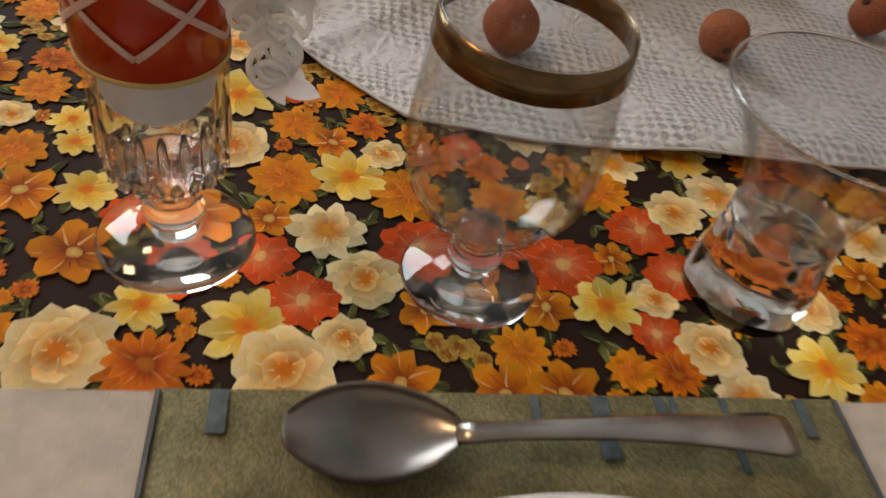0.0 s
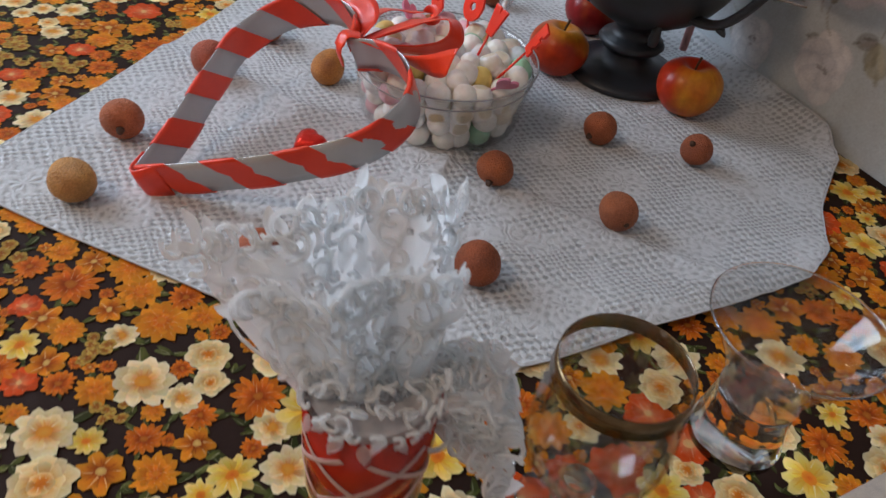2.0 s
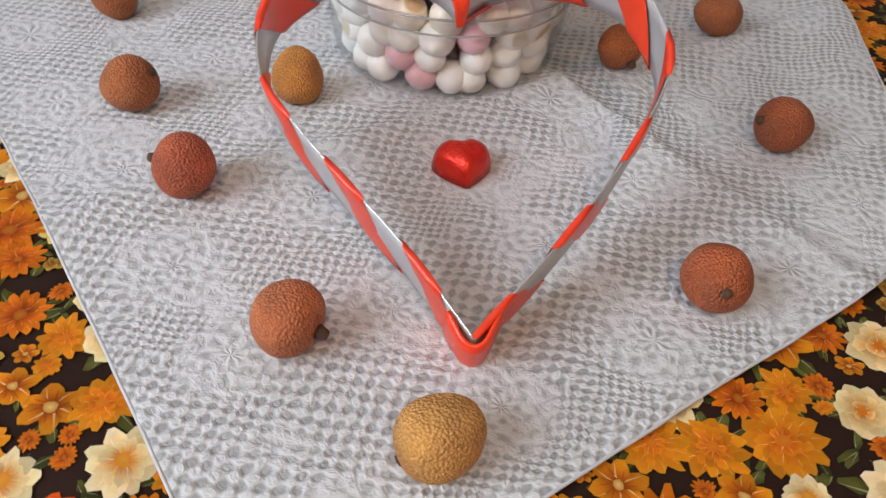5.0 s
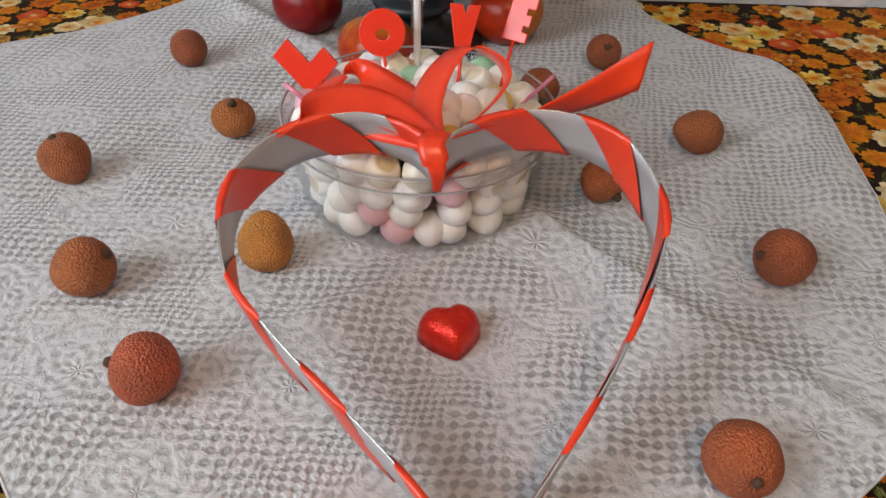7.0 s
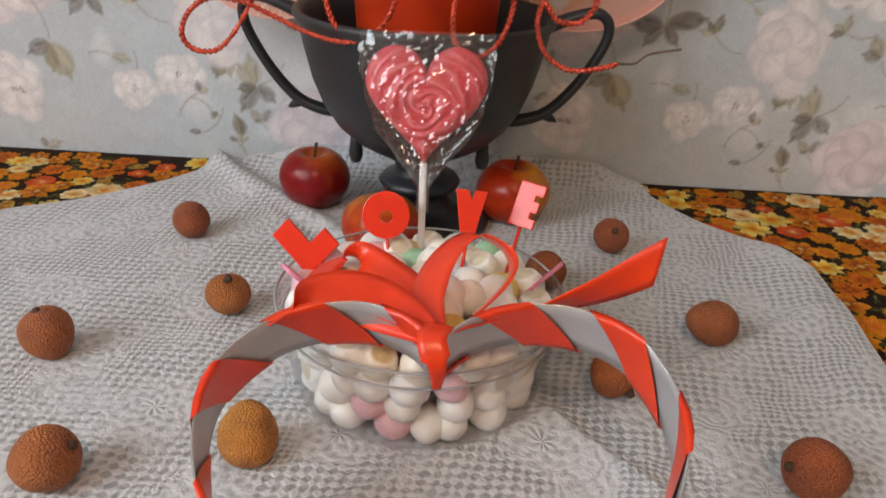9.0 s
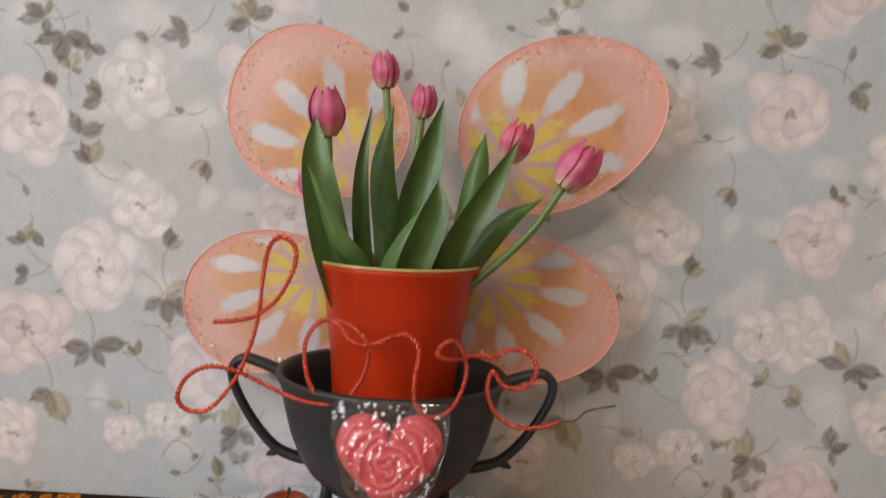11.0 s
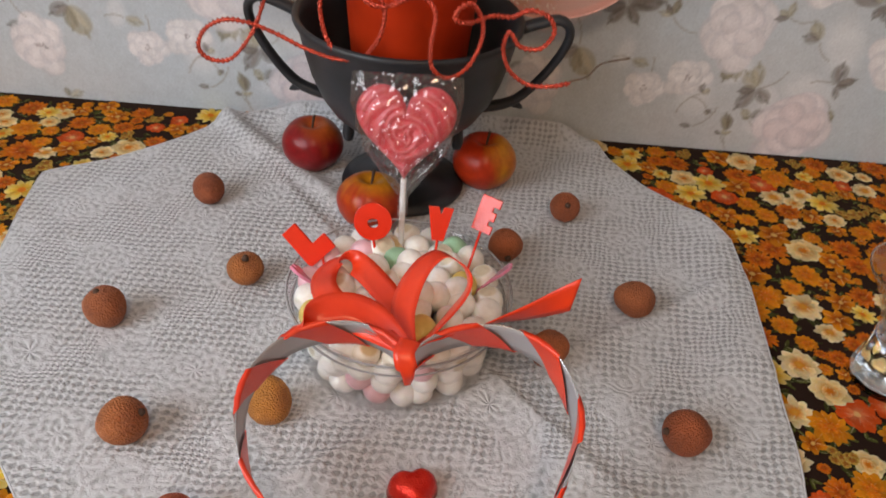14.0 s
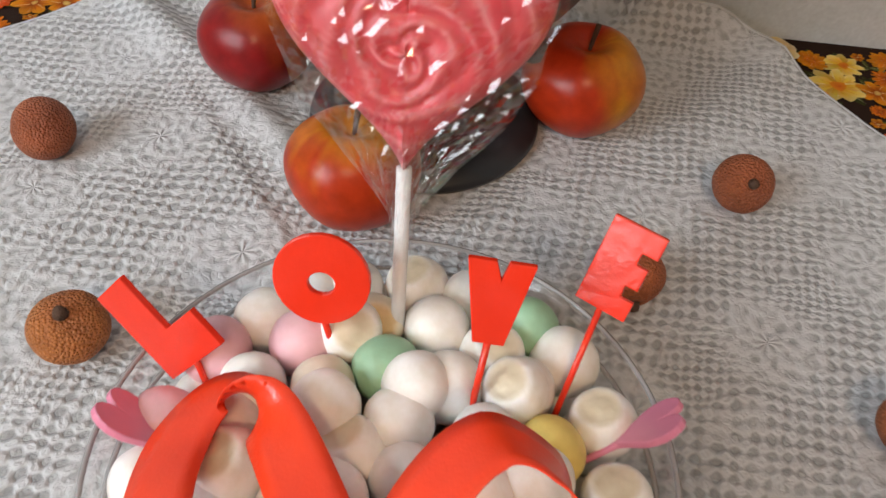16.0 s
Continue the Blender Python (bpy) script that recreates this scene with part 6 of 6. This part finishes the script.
def swirl(v):
    r = math.hypot(v.co.x, v.co.y)
    if 0.004 < v.co.z < 0.042 and r > 0.012:
        k = 1 - 0.05 * (0.5 + 0.5 * math.cos(9 * math.atan2(v.co.y, v.co.x) + 90 * v.co.z))
        v.co.x *= k
        v.co.y *= k


glass_part("base", [(0.0, 0.0), (0.0250, 0.0), (0.0265, 0.002), (0.0270, 0.007), (0.0262, 0.013), (0.0250, 0.019), (0.0236, 0.026), (0.0226, 0.033), (0.0222, 0.039), (0.0222, 0.0436), (0.0, 0.0422)], g3, 96, flutes=swirl, material=SOLID_GLASS)
rim3 = part("rim", lathe([(0.0455, 0.0966), (0.0463, 0.0966), (0.0466, 0.0973), (0.0459, 0.0978), (0.0452, 0.0973), (0.0455, 0.0966)], 72), SOLID_GLASS, g3)
rim3.visible_shadow = False


# ---- lace ornament standing in the tumbler ----
def scroll(bm, m, size, rng):
    pts = []
    for i in range(15):
        a = i / 14 * 4.4
        r = size * (1 - 0.17 * a)
        pts.append(m @ Vector((r * math.cos(a), r * math.sin(a), 0.0006 * math.sin(a))))
    tube(pts, lambda t: 0.0011 * (1 - 0.35 * t), 5, bm)


def sprig(bm, m, size):
    n = 6
    vs = []
    for i in range(n + 1):
        t = i / n
        w = size * 0.21 * math.sin(math.pi * t) ** 0.8 + 0.0002
        vs.append([bm.verts.new(m @ Vector((u * w, size * t, 0.0007 * (1 - u * u)))) for u in (-1, 0, 1)])
    for a, b in zip(vs, vs[1:]):
        for j in range(2):
            bm.faces.new((a[j], a[j + 1], b[j + 1], b[j]))


def lace_lobe(base, out, side, length, spread, droop, seed, parent, dense):
    """An openwork fan: ribs, scrolls and leaves laid on a curved sheet, ragged at its edge."""
    rng = random.Random(seed)
    base, out, side = Vector(base), Vector(out).normalized(), Vector(side).normalized()
    nrm = side.cross(out).normalized()

    def at(u, t):
        w = spread * (0.24 + 0.76 * t ** 0.8)
        cup = -0.35 * spread * u * u * t
        wave = spread * t * (0.13 * math.sin(u * 6.0 + seed) + 0.02 * math.sin(u * 15.0 + 2 * seed))
        p = base + out * (length * t * (1 - 0.12 * u * u)) + side * (w * u) + nrm * (cup + wave)
        p.z -= droop * t * t
        return p

    def fr(u, t):
        p = at(u, t)
        d = (at(u, min(1, t + 0.02)) - at(u, t - 0.02)).normalized()
        s = (at(u + 0.02, t) - at(u - 0.02, t))
        s = (s - d * s.dot(d)).normalized()
        return Matrix.Translation(p) @ Matrix((s, d, s.cross(d))).transposed().to_4x4()

    sheet = bmesh.new()
    nu, nt = 44, 30
    grid = [[sheet.verts.new(at(i / nu * 2 - 1, 0.9 * j / nt) + Vector((0, 0, 0.0014 * noise.noise((i * 0.6, j * 0.6, seed))))) for i in range(nu + 1)] for j in range(nt + 1)]
    for j in range(nt):
        for i in range(nu):
            t = j / nt
            hole = noise.noise((i * 0.34, j * 0.34, seed * 2.0)) > (0.62 - 0.42 * t ** 2) + 0.10 * dense
            if not hole:
                sheet.faces.new((grid[j][i], grid[j][i + 1], grid[j + 1][i + 1], grid[j + 1][i]))
    for v in [v for v in sheet.verts if not v.link_faces]:
        sheet.verts.remove(v)
    part("lace_ground", sheet, LACE, parent)
    orn = bmesh.new()
    for k in range(10):
        u0 = -0.95 + 1.9 * k / 9
        pts = [at(u0 + 0.10 * math.sin(t * 9 + k), t) + fr(u0, t).to_3x3() @ Vector((0, 0, 0.0004)) for t in np.linspace(0.03, 0.95, 18)]
        tube(pts, 0.0007, 5, orn)
    for k in range(int(78 * dense)):
        u, t = rng.uniform(-0.97, 0.97), rng.uniform(0.08, 0.97) ** 0.7
        m = fr(u, t) @ pose(0, 0, 0.0010, rng.uniform(-4, 4), rng.uniform(-4, 4), rng.uniform(0, 360))
        scroll(orn, m, rng.uniform(0.0035, 0.0080), rng)
    for k in range(int(14 * dense)):
        u, t = rng.uniform(-0.98, 0.98), rng.uniform(0.25, 1.0) ** 0.5
        m = fr(u, min(t, 0.985)) @ pose(0, 0, 0.0012, rng.uniform(-8, 8), rng.uniform(-8, 8), rng.uniform(-70, 70))
        sprig(orn, m, rng.uniform(0.008, 0.015))
    for k in range(22):
        u = -1 + 2 * k / 21
        m = fr(u, 0.93) @ pose(0, 0, 0, rng.uniform(-8, 8), 0, rng.uniform(-38, 38))
        sprig(orn, m, rng.uniform(0.007, 0.012))
        scroll(orn, fr(u, 0.94) @ pose(0, 0.002, 0.001, 0, 0, rng.uniform(0, 360)), rng.uniform(0.005, 0.008), rng)
    part("lace_relief", orn, LACE, parent, recalc=False)


lace = thing("lace_napkin", pose(0, 0, 0), "white openwork lace napkin fanned out in the red tumbler", "napkin")
lace_lobe((0.334, -0.108, 0.126), (-0.48, 0.02, 1.0), (0.05, 1.0, 0.0), 0.083, 0.055, 0.0, 4, lace, 1.3)
lace_lobe((0.340, -0.109, 0.128), (-0.24, -0.12, 1.0), (0.25, 1.0, 0.1), 0.060, 0.036, 0.0, 9, lace, 0.9)
lace_lobe((0.336, -0.100, 0.142), (0.49, 0.87, 0.28), (0.68, -0.30, -0.68), 0.044, 0.027, 0.028, 7, lace, 1.0)

crumple = bmesh.new()
top_rng = random.Random(8)
for k in range(36):
    q, a = 0.023 * math.sqrt(top_rng.random()), top_rng.uniform(0, 2 * math.pi)
    scroll(crumple, pose(0.3325 + q * math.cos(a), -0.1088 + q * math.sin(a), 0.1450 + top_rng.uniform(0, 0.008), top_rng.uniform(-50, 50), top_rng.uniform(-50, 50), top_rng.uniform(0, 360)), top_rng.uniform(0.003, 0.007), top_rng)
part("lace_crumple", crumple, LACE, lace, recalc=False)
stuffing = lathe([(0.0, 0.066), (0.0150, 0.067), (0.0185, 0.072), (0.0193, 0.085), (0.0214, 0.110), (0.0226, 0.132), (0.0229, 0.143), (0.0200, 0.1435), (0.0, 0.140)], 60)
for v in stuffing.verts:
    a = math.atan2(v.co.y, v.co.x)
    k = 0.985 - 0.05 * abs(math.sin(7 * a + v.co.z * 40)) * (1 if v.co.z < 0.12 else 0.2)
    v.co = Vector((0.3325 + v.co.x * k, -0.1088 + v.co.y * k, v.co.z))
part("lace_foot", stuffing, LACE, lace)
collar = bmesh.new()
rim_rng = random.Random(31)
for k in range(46):
    a = 2 * math.pi * k / 46 + rim_rng.uniform(-0.05, 0.05)
    z = rim_rng.uniform(0.143, 0.151)
    r = 0.0254 + 0.03 * (z - 0.140) * 0.3
    e, n = Vector((-math.sin(a), math.cos(a), 0)), Vector((math.cos(a), math.sin(a), 0))
    m = Matrix.Translation(Vector((0.3325, -0.1088, z)) + n * r) @ Matrix((e, Vector((0, 0, 1)), n)).transposed().to_4x4()
    if k % 2:
        scroll(collar, m @ pose(0, 0, 0, 0, 0, rim_rng.uniform(0, 360)), rim_rng.uniform(0.003, 0.005), rim_rng)
    else:
        sprig(collar, m @ pose(0, 0, 0, rim_rng.uniform(-10, 20), 0, 180 + rim_rng.uniform(-50, 50)), rim_rng.uniform(0.007, 0.012))
part("lace_collar", collar, LACE, lace, recalc=False)

# ---- the place setting ----
MX0, MX1, MY0, MY1 = 0.403, 0.715, -0.177, 0.245
MZ = CLOTH_Z + 0.0004
mat = thing("placemat", pose(0, 0, 0), "woven placemat with an olive brocade panel between beige ends", "placemat")


def mat_panel(name, y0, y1, z, material, x0=MX0, x1=MX1):
    bm = bmesh.new()
    nx, ny = 40, 30
    g = [[bm.verts.new((x0 + (x1 - x0) * i / nx, y0 + (y1 - y0) * j / ny, z + 0.0004 * noise.noise((i * 0.3, j * 0.3, z * 900)) + 0.0004)) for i in range(nx + 1)] for j in range(ny + 1)]
    for j in range(ny):
        for i in range(nx):
            bm.faces.new((g[j][i], g[j][i + 1], g[j + 1][i + 1], g[j + 1][i]))
    bmesh.ops.solidify(bm, geom=bm.faces[:], thickness=0.0012)
    return part(name, bm, material, mat)


mat_panel("beige_end", MY0, -0.105, MZ, BEIGE)
mat_panel("beige_end", 0.141, MY1, MZ, BEIGE)
mat_panel("brocade_panel", -0.1045, 0.1405, MZ + 0.0003, BROCADE, MX0 - 0.001)
rng = random.Random(8)
for y in (-0.1045, 0.1405):
    part("seam", box(MX1 - MX0, 0.0016, 0.001, pose((MX0 + MX1) / 2, y, MZ + 0.0017)), BROWN_SEAM, mat, smooth=False)
for y, w in ((-0.085, 0.006), (-0.02, 0.003), (0.022, 0.003), (0.046, 0.0065), (0.069, 0.004), (0.074, 0.0025), (0.094, 0.0025), (0.125, 0.004)):
    ln = rng.uniform(0.012, 0.03)
    part("teal_stripe", box(ln, w, 0.0006, pose(MX0 + ln / 2, y, MZ + 0.0018)), TEAL, mat, smooth=False)

plate = thing("dinner_plate", pose(0.573, 0.019, MZ + 0.0012), "white china dinner plate with grey sprigs printed round its rim", "plate")
bm = lathe([(0.0, 0.004), (0.074, 0.004), (0.080, 0.006), (0.088, 0.011), (0.100, 0.014), (0.112, 0.0165), (0.1225, 0.0185), (0.1240, 0.0200), (0.1225, 0.0205), (0.112, 0.0185), (0.100, 0.0160), (0.088, 0.0130), (0.080, 0.0085), (0.074, 0.0065), (0.0, 0.006)], 360)
for v in bm.verts:
    r = math.hypot(v.co.x, v.co.y)
    if 0.086 < r < 0.121:
        a = math.atan2(v.co.y, v.co.x)
        v.co.z += 0.0003 * math.cos(72 * a) * math.sin(math.pi * (r - 0.086) / 0.035)
part("dish", bm, CHINA, plate)
SPRIG_M = plain("grey_sprig", (0.20, 0.22, 0.21), 0.3, 0.25, 200, 0.0)
sprig_rng = random.Random(12)


def rim_point(r, a):
    z = 0.0130 + (r - 0.088) * 0.25 if r < 0.100 else 0.0160 + (r - 0.100) * 0.2083
    return Vector((r * math.cos(a), r * math.sin(a), z + 0.0006))


def sprig_mesh():
    """A printed sprig along the rim's slope: a stem and five pairs of small leaves."""
    bm = bmesh.new()
    r0, r1, w = 0.0935, 0.1150, 0.00022
    bm.faces.new([bm.verts.new(rim_point(r, s * w / r)) for r, s in ((r0, -1), (r0, 1), (r1, 1), (r1, -1))])
    for j in range(5):
        r = r0 + (r1 - r0) * (0.18 + 0.17 * j) + sprig_rng.uniform(-0.0005, 0.0005)
        for s in (-1, 1):
            reach = s * sprig_rng.uniform(0.0014, 0.0022)
            bm.faces.new([bm.verts.new(rim_point(r + dr, u * reach / r)) for dr, u in ((0.0, 0.0), (0.0006, 0.55), (0.0020, 1.0), (0.0016, 0.35))])
    me = bpy.data.meshes.new("printed_sprig")
    bm.to_mesh(me)
    bm.free()
    me.materials.append(SPRIG_M)
    return me


kinds = [sprig_mesh() for _ in range(5)]
for k in range(46):
    sprig_ob = new("printed_sprig", kinds[k % 5])
    sprig_ob.parent = plate
    sprig_ob.matrix_local = pose(0, 0, 0, 0, 0, 360 * (k + sprig_rng.uniform(-0.12, 0.12)) / 46)
part("foot_ring", lathe([(0.070, 0.0), (0.075, 0.0), (0.076, 0.005), (0.070, 0.005), (0.070, 0.0)], 64), CHINA, plate)


def cutlery_handle(bm, y0, y1, w0, w1, z, thick=0.0022):
    n = 18
    rows = []
    for i in range(n + 1):
        t = i / n
        w = w0 + (w1 - w0) * t ** 2 + (0.0006 if t < 0.06 else 0)
        if t > 0.95:
            w *= 0.8
        zz = z + 0.004 * math.sin(math.pi * t)
        row = []
        for u, up in ((-1, 0), (-0.7, 1), (0, 1.25), (0.7, 1), (1, 0), (0.7, -1), (0, -1), (-0.7, -1)):
            row.append(bm.verts.new((u * w, y0 + (y1 - y0) * t, zz + up * thick / 2)))
        rows.append(row)
    for a, b in zip(rows, rows[1:]):
        for j in range(8):
            k = (j + 1) % 8
            bm.faces.new((a[j], a[k], b[k], b[j]))
    bm.faces.new(rows[0]), bm.faces.new(rows[-1])
    return bm


spoon = thing("spoon", pose(0.4235, 0, MZ + 0.0022), "worn steel dessert spoon lying face up on the placemat", "spoon")
bm = bmesh.new()
nu, nt = 16, 24
top = []
for i in range(nt + 1):
    t = i / nt
    w = 0.0185 * math.sin(math.pi * (0.02 + 0.96 * t)) ** 0.62 * (1.0 - 0.16 * t) + 0.001
    top.append([bm.verts.new((w * math.sin(math.pi / 2 * (j / nu * 2 - 1)), -0.064 + 0.057 * t, 0.0105 - 0.0095 * math.cos(math.pi / 2 * (j / nu * 2 - 1)) ** 0.8 * math.sin(math.pi * (0.05 + 0.9 * t)) ** 0.7)) for j in range(nu + 1)])
for a, b in zip(top, top[1:]):
    for j in range(nu):
        bm.faces.new((a[j], a[j + 1], b[j + 1], b[j]))
bmesh.ops.solidify(bm, geom=bm.faces[:], thickness=0.0009)
part("bowl", bm, STEEL, spoon)
part("handle", cutlery_handle(bmesh.new(), -0.009, 0.110, 0.0036, 0.0095, 0.0085), STEEL, spoon)

fork = thing("fork", pose(0, -0.157, MZ + 0.0022), "steel dinner fork lying on the placemat", "fork")
for k in range(4):
    y = -0.0095 + 0.0063 * k
    part("tine", tube([Vector((0.4545, y, 0.0055)), Vector((0.475, y, 0.0012)), Vector((0.500, y * 0.95, 0.0014))], lambda t: 0.0007 + 0.0009 * min(1, t * 2), 8), STEEL, fork)
part("head", box(0.026, 0.023, 0.002, pose(0.511, 0, 0.0014), 0.0008), STEEL, fork)
part("handle", _moved(cutlery_handle(bmesh.new(), 0.0, 0.150, 0.0040, 0.0100, 0.0014), pose(0.522, 0, 0, 0, 0, -90)), STEEL, fork)

knife = thing("table_knife", pose(0, 0.196, MZ + 0.0022), "steel table knife lying on the placemat", "knife")
blade = [(0.427, 0.0), (0.433, 0.0065), (0.445, 0.0095), (0.470, 0.0100), (0.545, 0.0090), (0.545, -0.0070), (0.440, -0.0070), (0.431, -0.0050)]
part("blade", _moved(prism(blade, 0.0014, 0.0003), pose(0, 0, 0.0008, -90, 0, 0)), STEEL, knife, smooth=False)
part("handle", _moved(cutlery_handle(bmesh.new(), 0.0, 0.105, 0.0065, 0.0085, 0.001, 0.005), pose(0.545, 0, 0.001, 0, 0, -90)), STEEL, knife)
